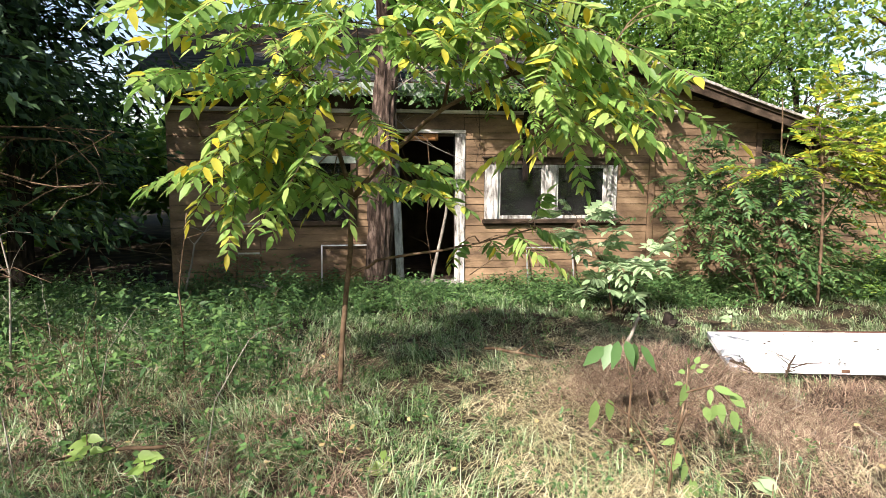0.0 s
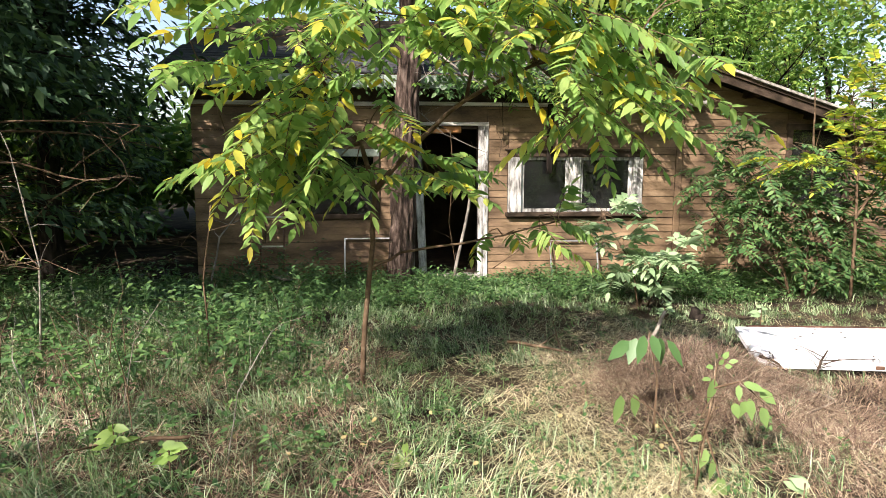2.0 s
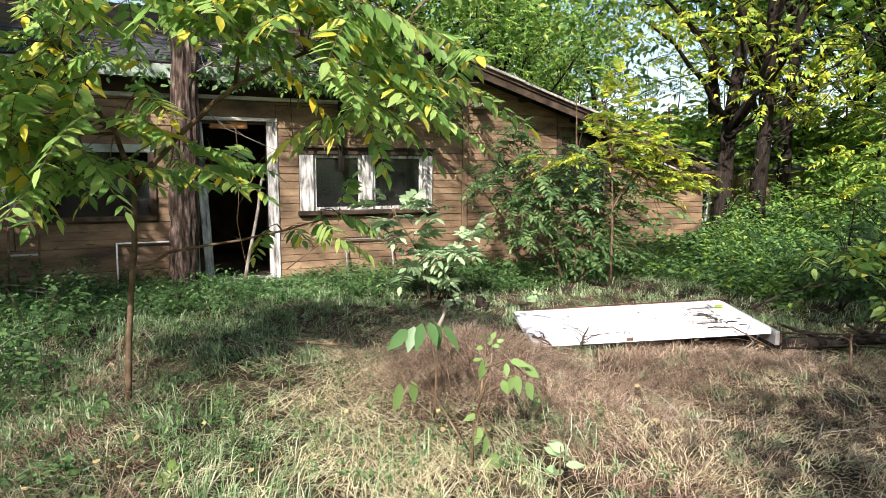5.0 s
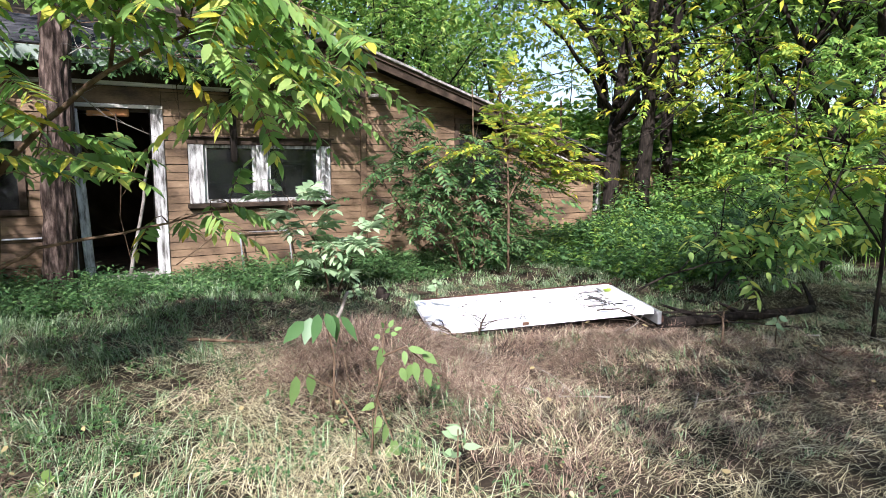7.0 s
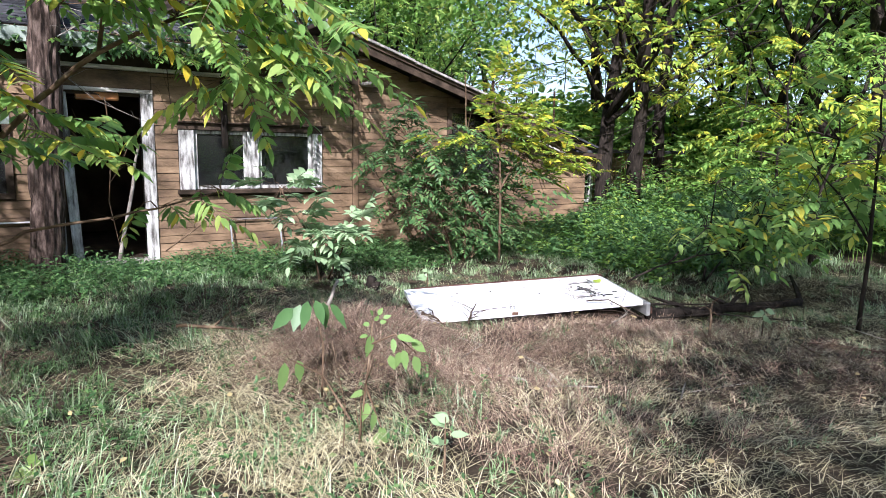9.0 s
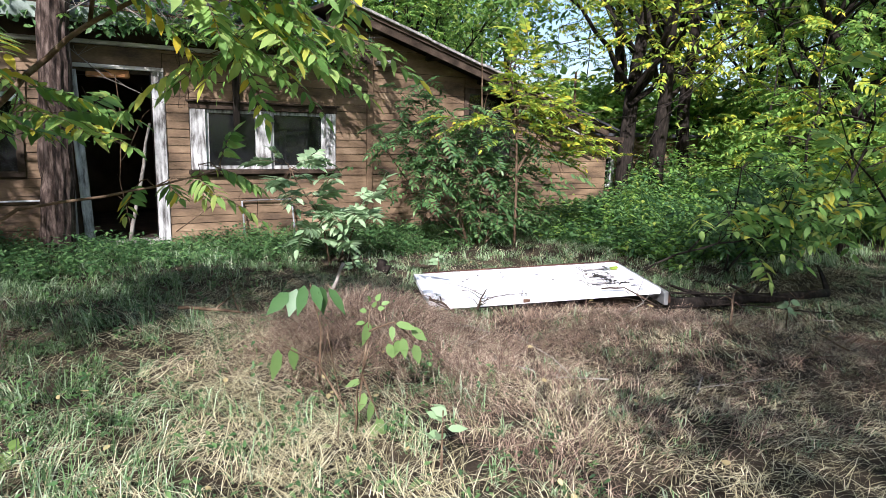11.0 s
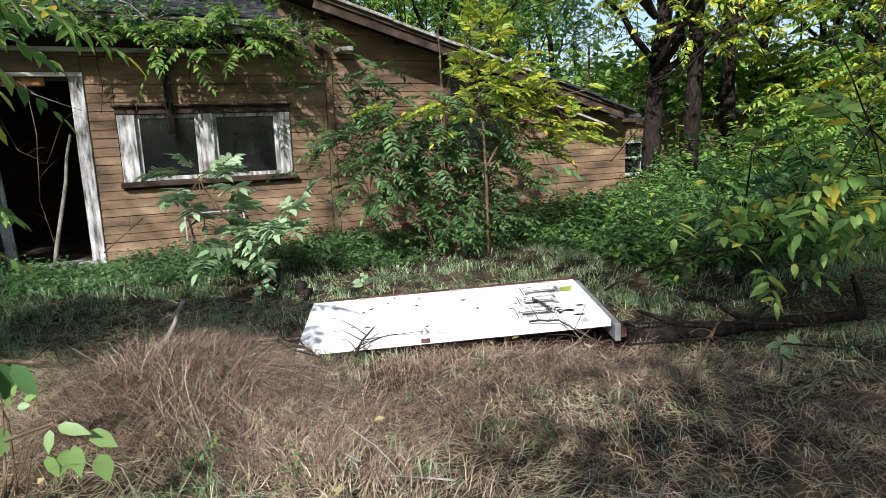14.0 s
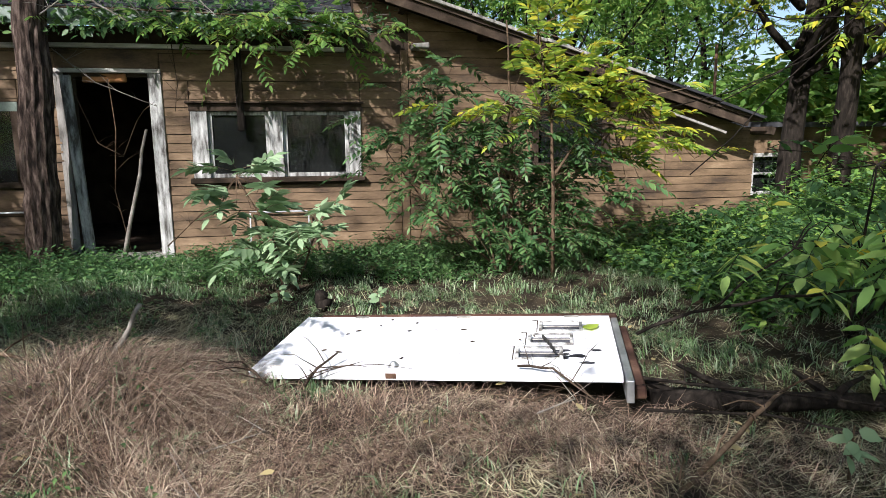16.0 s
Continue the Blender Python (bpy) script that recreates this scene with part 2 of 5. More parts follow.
def leaves(P, D, N, L, W, droop=0.25, fold=0.18, full=True):
    """Pointed folded leaves: bases, ways, normals, lengths, widths."""
    P, D, N = np.asarray(P, float), unit(np.asarray(D, float)), np.asarray(N, float)
    S = unit(np.cross(D, N))
    N = unit(np.cross(S, D))
    L, W = np.asarray(L, float)[:, None], np.asarray(W, float)[:, None]
    mid = P + D * L * 0.42 - N * W * fold
    lf, rt = P + D * L * 0.36 + S * W * 0.5, P + D * L * 0.36 - S * W * 0.5
    tip = P + D * L - N * L * droop
    n = len(P)
    if not full:
        V = np.stack([P, rt, lf, mid, tip], 1).reshape(-1, 3)
        T = np.array([[0, 1, 3], [0, 3, 2], [1, 4, 3], [3, 4, 2]])
        return V, (np.arange(n)[:, None, None] * 5 + T).reshape(-1, 3)
    r1, l1 = P + D * L * 0.2 - S * W * 0.42, P + D * L * 0.2 + S * W * 0.42
    r2, l2 = P + D * L * 0.55 - S * W * 0.46 - N * L * droop * 0.3, P + D * L * 0.55 + S * W * 0.46 - N * L * droop * 0.3
    V = np.stack([P, r1, l1, r2, l2, mid, tip], 1).reshape(-1, 3)
    T = np.array([[0, 1, 5], [0, 5, 2], [1, 3, 5], [2, 5, 4], [3, 6, 5], [5, 6, 4]])
    return V, (np.arange(n)[:, None, None] * 7 + T).reshape(-1, 3)


def frond_set(rng, specs, hang=0.28):
    """Feathered leaves. specs: base, way, length, pairs, leaflet length. Returns leaflet arrays and the midrib lines."""
    P, D, N, L, W, ribs = [], [], [], [], [], []
    for base, way, length, pairs, ll in specs:
        base, way = np.array(base, float), np.array(way, float)
        way /= np.linalg.norm(way)
        side = np.cross(way, (0, 0, 1.0))
        if np.linalg.norm(side) < 0.05:
            side = np.array([1.0, 0, 0])
        side /= np.linalg.norm(side)
        side = side + rng.normal(0, 0.25) * np.cross(side, way)
        side /= np.linalg.norm(side)
        up = np.cross(side, way)
        f = np.linspace(0.0, 1.0, 7)[:, None]
        curve = base + way * length * f - np.array([0, 0, 1.0]) * length * 0.34 * f ** 2
        ribs.append(curve)
        fr = 0.2 + 0.8 * (np.arange(pairs) + 0.5) / pairs
        for s in (-1, 1):
            pos = base + way * length * fr[:, None] - np.array([0, 0, 1.0]) * length * 0.34 * fr[:, None] ** 2
            dd = side * s * 0.9 + way * 0.45 + rng.normal(0, 0.14, (pairs, 3)) + np.array([0, 0, -hang])
            size = ll * (0.75 + 0.45 * np.sin(fr * math.pi)) * rng.uniform(0.8, 1.15, pairs)
            P.append(pos), D.append(dd), N.append(up + rng.normal(0, 0.22, (pairs, 3)))
            L.append(size), W.append(size * rng.uniform(0.33, 0.43, pairs))
        P.append(curve[-1:]), D.append(way[None] + (0, 0, -0.6)), N.append(up[None]), L.append(np.array([ll])), W.append(np.array([ll * 0.38]))
    return np.concatenate(P), np.concatenate(D), np.concatenate(N), np.concatenate(L), np.concatenate(W), ribs


def ribs_mesh(bm, ribs, r=0.0035):
    for c in ribs:
        tube(bm, [Vector(p) for p in c[::2]], taper(r, r * 0.4, len(c[::2])), 3)
    return bm


def blades(rng, P, H, lean, W, comb=None, arch=0.6):
    """Grass: roots, heights, sideways lean (fraction of height), widths."""
    n = len(P)
    a = rng.uniform(0, 2 * math.pi, n) if comb is None else 2.6 * np.sin(P[:, 0] * 1.1 + 1.7 * np.sin(P[:, 1] * 0.9)) + 1.4 * np.sin(P[:, 1] * 2.7 + P[:, 0] * 1.9) + rng.normal(0, comb, n)
    d = np.stack([np.cos(a), np.sin(a), np.zeros(n)], 1)
    a2 = a + math.pi / 2 + rng.normal(0, 0.5, n)
    s = np.stack([np.cos(a2), np.sin(a2), np.zeros(n)], 1) * W[:, None] * 0.5
    up = np.array([0, 0, 1.0])
    m = P + up * H[:, None] * arch + d * (H * lean * 0.35)[:, None]
    t = P + up * (H * np.clip(1 - lean * 0.45, 0.12, 1))[:, None] + d * (H * lean)[:, None]
    V = np.stack([P - s, P + s, m - s * 0.8, m + s * 0.8, t], 1).reshape(-1, 3)
    T = np.array([[0, 1, 3], [0, 3, 2], [2, 3, 4]])
    return V, (np.arange(n)[:, None, None] * 5 + T).reshape(-1, 3)


def rise(x, y):
    """Height of the ground."""
    return 0.05 * np.sin(x * 1.3 + 0.7) * np.cos(y * 1.1) + 0.025 * np.sin(3.1 * x + y * 2.3) + 0.22 * np.exp(-((x - 0.7) ** 2 / 0.42 + (y - 3.35) ** 2 / 0.35)) - 0.10 * np.exp(-((x - 4.2) ** 2 / 0.8 + (y - 2.7) ** 2 / 0.2)) - 0.05 * np.exp(-((x + 1.3) ** 2 + (y + 1) ** 2) / 3)


# ---- ground ----
def build_ground():
    xs = np.concatenate([[-900, -200, -60, -25], np.linspace(-12, 16, 113), [25, 60, 200, 900]])
    ys = np.concatenate([[-900, -200, -60, -20], np.linspace(-6, 14, 81), [25, 60, 200, 900]])
    X, Y = np.meshgrid(xs, ys)
    Z = rise(X, Y) * (np.abs(X) < 17) * (np.abs(Y) < 15)
    V = np.stack([X.ravel(), Y.ravel(), Z.ravel()], 1)
    nx, ny = len(xs), len(ys)
    i, j = np.meshgrid(np.arange(nx - 1), np.arange(ny - 1))
    a = (j * nx + i).ravel()
    T = np.concatenate([np.stack([a, a + 1, a + nx + 1], 1), np.stack([a, a + nx + 1, a + nx], 1)])
    tagged(np_mesh("ground", V, T, M_GROUND), "brown soil covered with dead leaves and straw", "ground", kind="structure")


build_ground()

# ---- house ----
WY = 8.0
DOOR = (-0.80, 0.0, 0.05, 2.08)
WIN = (0.55, 2.27, 0.94, 1.70)
GWIN = (4.62, 5.5, 1.05, 2.1)
LEFT, SEAM, RIGHT = -3.8, 2.91, 7.72


def gable_z(x):
    return 2.80 - 0.30 * (x - 3.24)


def clip(poly, a, b, c):
    """The part of an x, z polygon where a*x + b*z <= c."""
    out = []
    for (x0, z0), (x1, z1) in zip(poly, poly[1:] + poly[:1]):
        d0, d1 = a * x0 + b * z0 - c, a * x1 + b * z1 - c
        if d0 <= 0:
            out.append((x0, z0))
        if d0 * d1 < 0:
            f = d0 / (d0 - d1)
            out.append((x0 + (x1 - x0) * f, z0 + (z1 - z0) * f))
    return out


def prism(bm, poly, y0, y1, inset=0.0):
    f = [bm.verts.new((x, y0, z)) for x, z in poly]
    b = [bm.verts.new((x, y1, z)) for x, z in poly]
    bm.faces.new(f), bm.faces.new(b[::-1])
    for k in range(len(poly)):
        q = (k + 1) % len(poly)
        bm.faces.new((f[q], f[k], b[k], b[q]))
    bmesh.ops.recalc_face_normals(bm, faces=bm.faces)
    return bm


def wall_pieces(x0, x1, z0, z1, holes):
    """Rectangles that fill a wall round its holes."""
    xs = sorted({x0, x1, *[h[0] for h in holes], *[h[1] for h in holes]})
    out = []
    for a, b in zip(xs, xs[1:]):
        z = z0
        for h in sorted([h for h in holes if h[0] <= a and h[1] >= b], key=lambda h: h[2]):
            if h[2] > z:
                out.append((a, b, z, h[2]))
            z = h[3]
        if z < z1:
            out.append((a, b, z, z1))
    return out


def siding(parent, x0, x1, top, holes, joints, rng, limit=None):
    z = -0.06
    course = 0.30
    k = 0
    while z < top - 0.02:
        z1 = min(z + course, top)
        cuts = sorted([x0, x1] + [j for i, j in enumerate(joints) if (i + k) % 2 == 0])
        for a, b in zip(cuts, cuts[1:]):
            spans = [(a, b, z, z1)]
            for h in holes:
                nxt = []
                for s in spans:
                    if h[1] <= s[0] or h[0] >= s[1] or h[3] <= s[2] or h[2] >= s[3]:
                        nxt.append(s)
                        continue
                    if s[0] < h[0]:
                        nxt.append((s[0], h[0], s[2], s[3]))
                    if s[1] > h[1]:
                        nxt.append((h[1], s[1], s[2], s[3]))
                    m0, m1 = max(s[0], h[0]), min(s[1], h[1])
                    if s[2] < h[2]:
                        nxt.append((m0, m1, s[2], h[2]))
                    if s[3] > h[3]:
                        nxt.append((m0, m1, h[3], s[3]))
                spans = nxt
            for s in spans:
                g = 0.005
                if s[1] - s[0] < 0.03 or s[3] - s[2] < 0.03:
                    continue
                dz = rng.uniform(-0.003, 0.003)
                poly = [(s[0] + g, s[2] + g + dz), (s[1] - g, s[2] + g - dz), (s[1] - g, s[3] - g - dz), (s[0] + g, s[3] - g + dz)]
                if limit:
                    poly = clip(poly, *limit)
                if len(poly) < 3:
                    continue
                bm = bmesh.new()
                d = rng.uniform(-0.004, 0.004)
                for q in range(3):
                    za, zb = z + course * q / 3, z + course * (q + 1) / 3 - 0.0025
                    strip = clip(clip(poly, 0, -1, -za), 0, 1, zb) if len(poly) > 2 else []
                    if len(strip) < 3:
                        continue
                    first_v = len(bm.verts)
                    prism(bm, strip, WY - 0.02 + d, WY)
                    bm.verts.ensure_lookup_table()
                    for v in bm.verts[first_v:]:
                        if v.co.y < WY - 0.01:
                            v.co.y -= 0.009 * (1 - (v.co.z - za) / (zb - za))
                if not bm.verts:
                    bm.free()
                    continue
                part("siding_board", bm, M_SIDING, parent)
        z += course
        k += 1


def wall_mesh(name, rects, y0, y1, label, extra=None):
    bm = bmesh.new()
    for a, b, c, d in rects:
        block(bm, a, b, y0, y1, c, d)
    if extra:
        prism(bm, extra, y0, y1)
    return tagged(obj(name, bm, M_BACK), label, "wall", kind="structure")


def build_house():
    rng = random.Random(4)
    wl = wall_mesh("wall_front", wall_pieces(LEFT, SEAM, -0.2, 2.62, [DOOR, WIN, (-2.54, -1.44, 0.92, 1.70)]), WY, WY + 0.12, "brown painted board wall with peeling stained siding")
    siding(wl, LEFT, SEAM - 0.05, 2.38, [(-0.95, 0.13, -1, 2.25), (0.42, 2.37, 0.86, 1.80), (-2.62, -1.36, 0.86, 1.80)], [-2.9, 1.25], rng)
    wr = wall_mesh("wall_gable", [], WY + 0.004, WY + 0.124, "brown board gable wall with open joints", None)
    bm = bmesh.new()
    for a, b, c, d in wall_pieces(SEAM + 0.002, RIGHT, -0.2, 3.3, [GWIN]):
        poly = clip([(a, c), (b, c), (b, d), (a, d)], 0.30, 1, 2.80 + 0.30 * 3.24 - 0.01)
        if len(poly) > 2:
            prism(bm, poly, WY + 0.004, WY + 0.124)
    prism(bm, clip([(2.3, 2.64), (SEAM, 2.64), (SEAM, 3.6), (2.3, 3.6)], 0.30, 1, 2.80 + 0.30 * 3.24 - 0.01), WY + 0.004, WY + 0.124)
    bm.to_mesh(wr.data)
    bm.free()
    siding(wr, SEAM + 0.05, RIGHT, 3.4, [(GWIN[0] - 0.08, GWIN[1] + 0.08, GWIN[2] - 0.08, GWIN[3] + 0.08)], [4.9, 6.4], rng, (0.30, 1, 2.80 + 0.30 * 3.24 - 0.02))
    siding(wr, 2.32, SEAM + 0.05, 3.4, [(2, 3, -1, 2.66)], [], rng, (0.30, 1, 2.80 + 0.30 * 3.24 - 0.02))
    tagged(obj("corner_board", blk(SEAM - 0.045, SEAM + 0.045, WY - 0.04, WY, -0.1, 2.42, 0.004), M_SIDING), "dark brown vertical seam board between two walls", "trim", kind="structure")
    # other sides, and the inside with unlit-room gloom put into dark colours
    tagged(obj("wall_left", blk(LEFT, LEFT + 0.12, WY + 0.12, 13, -0.2, 2.62), M_BACK), "brown side wall of the old house", "wall", kind="structure")
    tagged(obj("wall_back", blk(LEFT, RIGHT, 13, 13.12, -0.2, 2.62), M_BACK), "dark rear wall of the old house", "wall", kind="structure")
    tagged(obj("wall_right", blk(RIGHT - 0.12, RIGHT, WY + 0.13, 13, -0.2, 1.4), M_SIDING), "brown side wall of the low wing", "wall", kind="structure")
    tagged(obj("partition_wall", blk(LEFT + 0.12, RIGHT - 0.12, 11.2, 11.3, 0.0, 2.5), M_BACK), "bare inner wall coloured dark as an unlit room", "wall", kind="structure")
    tagged(obj("floor", blk(LEFT + 0.12, RIGHT - 0.12, WY + 0.12, 13, -0.2, 0.04), M_DARKWOOD), "timber floor coloured dark as an unlit room", "floor", kind="structure")
    tagged(obj("ceiling", blk(LEFT, SEAM, WY + 0.12, 13, 2.5, 2.56), M_BACK), "ceiling boards coloured dark as an unlit room", "ceiling", kind="structure")
    # main roof
    roof = thing("roof_main", "dark felted roof slope with moss and vines", "roof", kind="structure")
    bm = bmesh.new()
    V = [(LEFT - 0.3, 7.62, 2.66), (SEAM - 0.62, 7.62, 2.66), (SEAM - 0.62, 11.4, 4.1), (LEFT - 0.3, 11.4, 4.1)]
    lo = [bm.verts.new(v) for v in V]
    hi = [bm.verts.new((x, y - 0.03, z + 0.08)) for x, y, z in V]
    bm.faces.new(lo[::-1]), bm.faces.new(hi)
    for k in range(4):
        bm.faces.new((lo[k], lo[(k + 1) % 4], hi[(k + 1) % 4], hi[k]))
    part("roof_deck", bm, M_BACK, roof)
    slope = math.atan2(1.44, 3.78)
    for r in range(9):
        x = LEFT - 0.32
        while x < SEAM - 0.7:
            w = rng.uniform(0.8, 1.0)
            bm = blk(0, min(w - 0.008, SEAM - 0.62 - x), -0.02, 0.2, 0.0, 0.012, m=pose(x, 7.6 + 0.16 * r * math.cos(slope), 2.755 + 0.16 * r * math.sin(slope), math.degrees(slope) - 1.5 + rng.uniform(-0.6, 0.6), rng.uniform(-0.3, 0.3), 0))
            part("shingle", bm, M_SHINGLE, roof)
            x += w
    part("fascia", blk(LEFT - 0.3, SEAM - 0.66, 7.585, 7.615, 2.57, 2.73, 0.004), M_FASCIA, roof, "pale green fascia board")
    # soffit darkened in colour for the shade under the eave
    part("soffit", blk(LEFT - 0.3, -1.0, 7.62, 7.98, 2.60, 2.63), M_DARKWOOD, roof, "broken soffit board coloured dark as eave shade")
    # wing roof with the raised rake
    wing = thing("roof_wing", "sagging lean-to roof with a pale metal edge", "roof", kind="structure")
    ang = math.degrees(math.atan(0.30))
    ln = (7.45 - 2.2) / math.cos(math.atan(0.30))
    base = pose(2.2, 0, gable_z(2.2), 0, ang, 0)
    part("roof_deck", blk(0, ln, 7.50, 13.2, 0.02, 0.07, m=base), M_BACK, wing)
    part("roof_felt", blk(0, ln + 0.03, 7.47, 13.22, 0.074, 0.09, m=base), M_SHINGLE, wing)
    x = 0.0
    while x < ln - 0.1:
        w = min(rng.uniform(0.9, 1.5), ln - x)
        part("edge_strip", blk(x + 0.004, x + w - 0.004, 7.455, 7.50, 0.062, 0.098, 0.004, m=base @ pose(0, 0, rng.uniform(-0.006, 0.006), 0, rng.uniform(-0.3, 0.3), 0)), M_GREY if x < 2.6 else M_TRIM if x < 3.6 else M_SHINGLE, wing, "worn metal edge strip")
        x += w
    # rake board and lookouts take overhang shade from their dark colour
    part("rake_board", blk(0.5, ln - 0.15, 7.53, 7.56, -0.09, 0.018, 0.003, m=base), M_DARKWOOD, wing, "rake board coloured dark as overhang shade")
    part("hanging_batten", blk(ln - 1.5, ln - 0.35, 7.62, 7.66, -0.16, -0.13, 0.003, m=base @ pose(0, 0, 0.02, 0, 1.2, 0)), M_GREY, wing, "loose grey batten under the eave")
    for k in range(6):
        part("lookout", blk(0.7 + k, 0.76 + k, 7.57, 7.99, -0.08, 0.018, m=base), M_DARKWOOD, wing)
    tagged(obj("eave_block", blk(2.98, 3.18, 7.66, 7.97, 2.41, 2.46, 0.01, m=None, rough=0.015), M_GREY), "broken grey end of a fallen eave board", "trim", kind="structure")
    # ledge over the siding
    tagged(obj("ledge_trim", blk(-0.98, 2.2, WY - 0.10, WY, 2.385, 2.43, 0.004), M_TRIM), "peeling white ledge along the top of the siding", "trim", kind="structure")
    tagged(obj("ledge_trim", blk(LEFT, -1.02, WY - 0.09, WY, 2.37, 2.42, 0.004), M_TRIM), "weathered white ledge along the wall top", "trim", kind="structure")
    # doorway
    door = thing("door_1", "open doorway with leaning peeling white frame and no door", "doorway", kind="structure")
    part("jamb", blk(0.0, 0.14, WY - 0.045, WY + 0.12, 0.0, 2.14, 0.005, m=pose(0, 0, 0, 0, 0, 0) @ Matrix.Shear("XZ", 4, (0.0, 0.0))), M_CASING, door)
    part("jamb", blk(-0.98, -0.885, WY - 0.03, WY + 0.12, 0.0, 2.14, 0.005), M_GREY, door, "grey weathered jamb")
    bm = blk(-0.055, 0.055, WY - 0.075, WY - 0.032, 0.0, 2.06, 0.006)
    bmesh.ops.transform(bm, matrix=pose(-0.765, 0, 0.03, 0, -2.4, 0), verts=bm.verts)
    part("casing", bm, M_CASING, door, "slanting white casing board")
    part("head", blk(-0.96, 0.14, WY - 0.06, WY + 0.1, 2.12, 2.165, 0.004), M_TRIM, door)
    part("header_board", blk(-0.95, 0.12, WY - 0.03, WY, 2.17, 2.38, 0.004), M_SIDING, door)
    part("splintered_board", blk(-0.70, -0.24, WY + 0.0, WY + 0.03, 2.02, 2.115, 0.012, rough=0.012), M_ORANGE, door, "broken orange bare wood under the head")
    part("threshold", blk(-0.9, 0.05, WY - 0.05, WY + 0.12, -0.05, 0.06, 0.006), M_GREY, door)
    # front window
    win = thing("window_1", "pair of dusty panes in a peeling grey-white frame", "window", kind="structure")
    y0, y1 = WY - 0.055, WY + 0.06
    part("casing", blk(0.425, 0.61, y0, y1, 0.93, 1.70, 0.006), M_CASING, win)
    part("casing", blk(2.225, 2.37, y0, y1, 0.93, 1.70, 0.006), M_CASING, win)
    part("head_casing", blk(0.41, 2.385, y0 - 0.01, y1, 1.70, 1.785, 0.006), M_DARKWOOD, win, "dark weathered head board")
    part("drip_cap", blk(0.38, 2.41, y0 - 0.05, y1, 1.787, 1.81, 0.004), M_DARKWOOD, win)
    part("mullion", blk(1.30, 1.455, y0, y1, 0.93, 1.70, 0.006), M_CASING, win)
    part("sill", blk(0.39, 2.41, y0 - 0.05, y1, 0.87, 0.93, 0.008), M_DARKWOOD, win, "dark mossy sill")
    for a, b in ((0.612, 1.298), (1.457, 2.223)):
        sash = part("sash", blk(a, a + 0.045, WY - 0.01, WY + 0.03, 0.932, 1.698, 0.003), M_CASING, win)
        bm = bmesh.new()
        block(bm, b - 0.045, b, WY - 0.01, WY + 0.03, 0.932, 1.698, 0.003)
        block(bm, a + 0.046, b - 0.046, WY - 0.01, WY + 0.03, 1.655, 1.698, 0.003)
        block(bm, a + 0.046, b - 0.046, WY - 0.01, WY + 0.03, 0.932, 0.978, 0.003)
        part("sash_rails", bm, M_CASING, win)
        p = part("pane", blk(a + 0.04, b - 0.04, WY + 0.008, WY + 0.013, 0.975, 1.66), M_GLASS, win)
        p.visible_shadow = False
    tagged(obj("storage_box", blk(1.75, 2.08, WY + 0.3, WY + 0.6, 0.04, 1.45, 0.01), M_BARKDARK), "tall dark box standing inside behind the dusty window", "box")
    # window left of the doorway
    w4 = thing("window_4", "dark window with a pale green head board", "window", kind="structure")
    part("head_casing", blk(-2.62, -1.36, y0, WY - 0.036, 1.70, 1.80, 0.004), M_FASCIA, w4)
    part("sill", blk(-2.62, -1.36, y0, WY - 0.036, 0.86, 0.92, 0.004), M_DARKWOOD, w4)
    for q in ((-2.62, -2.54), (-1.44, -1.36)):
        part("casing", blk(q[0], q[1], y0, WY - 0.036, 0.922, 1.698, 0.004), M_DARKWOOD, w4)
    part("pane", blk(-2.54, -1.44, WY + 0.03, WY + 0.035, 0.92, 1.70), M_GLASS, w4).visible_shadow = False
    # gable window
    gw = thing("window_2", "dark window with grey frame behind bushes", "window", kind="structure")
    a, b, c, d = GWIN
    part("casing", blk(a - 0.08, a, y0, y1, c, d, 0.004), M_DARKWOOD, gw)
    part("casing", blk(b, b + 0.08, y0, y1, c, d, 0.004), M_DARKWOOD, gw)
    part("head_casing", blk(a - 0.1, b + 0.1, y0 - 0.02, y1, d, d + 0.08, 0.004), M_DARKWOOD, gw)
    part("sill", blk(a - 0.1, b + 0.1, y0 - 0.03, y1, c - 0.06, c, 0.004), M_DARKWOOD, gw)
    part("pane", blk(a, b, WY + 0.02, WY + 0.025, c, d), M_GLASS, gw).visible_shadow = False
    # set-back wall on the far side with its small window
    wall_mesh("wall_annex", wall_pieces(RIGHT + 0.002, 12.0, -0.2, 1.5, [(8.66, 9.22, 0.45, 1.05)]), 9.3, 9.42, "brown set-back wall of the low annex").data.materials[0] = M_SIDING
    tagged(obj("roof_annex", blk(RIGHT + 0.2, 12.2, 9.1, 13, 1.5, 1.58), M_SHINGLE), "dark flat annex roof", "roof", kind="structure")
    w3 = thing("window_3", "small annex window with a white frame", "window", kind="structure")
    for q in ((8.62, 8.68, 0.42, 1.09), (9.2, 9.26, 0.42, 1.09), (8.68, 9.2, 1.03, 1.09), (8.68, 9.2, 0.42, 0.48), (8.68, 9.2, 0.75, 0.78)):
        part("window_frame", blk(q[0], q[1], 9.25, 9.36, q[2], q[3], 0.004), M_CASING, w3)
    part("pane", blk(8.68, 9.2, 9.31, 9.315, 0.48, 1.03), M_GLASS, w3).visible_shadow = False
    bm = tube(bmesh.new(), [Vector((7.6, 8.8, 1.45)), Vector((7.6, 8.8, 2.2)), Vector((7.59, 8.8, 2.68))], [0.022, 0.022, 0.022], 10)
    pipe = tagged(obj("vent_pipe", bm, M_RUST, smooth=True), "thin dark vent pipe standing above the roof", "pipe")


build_house()


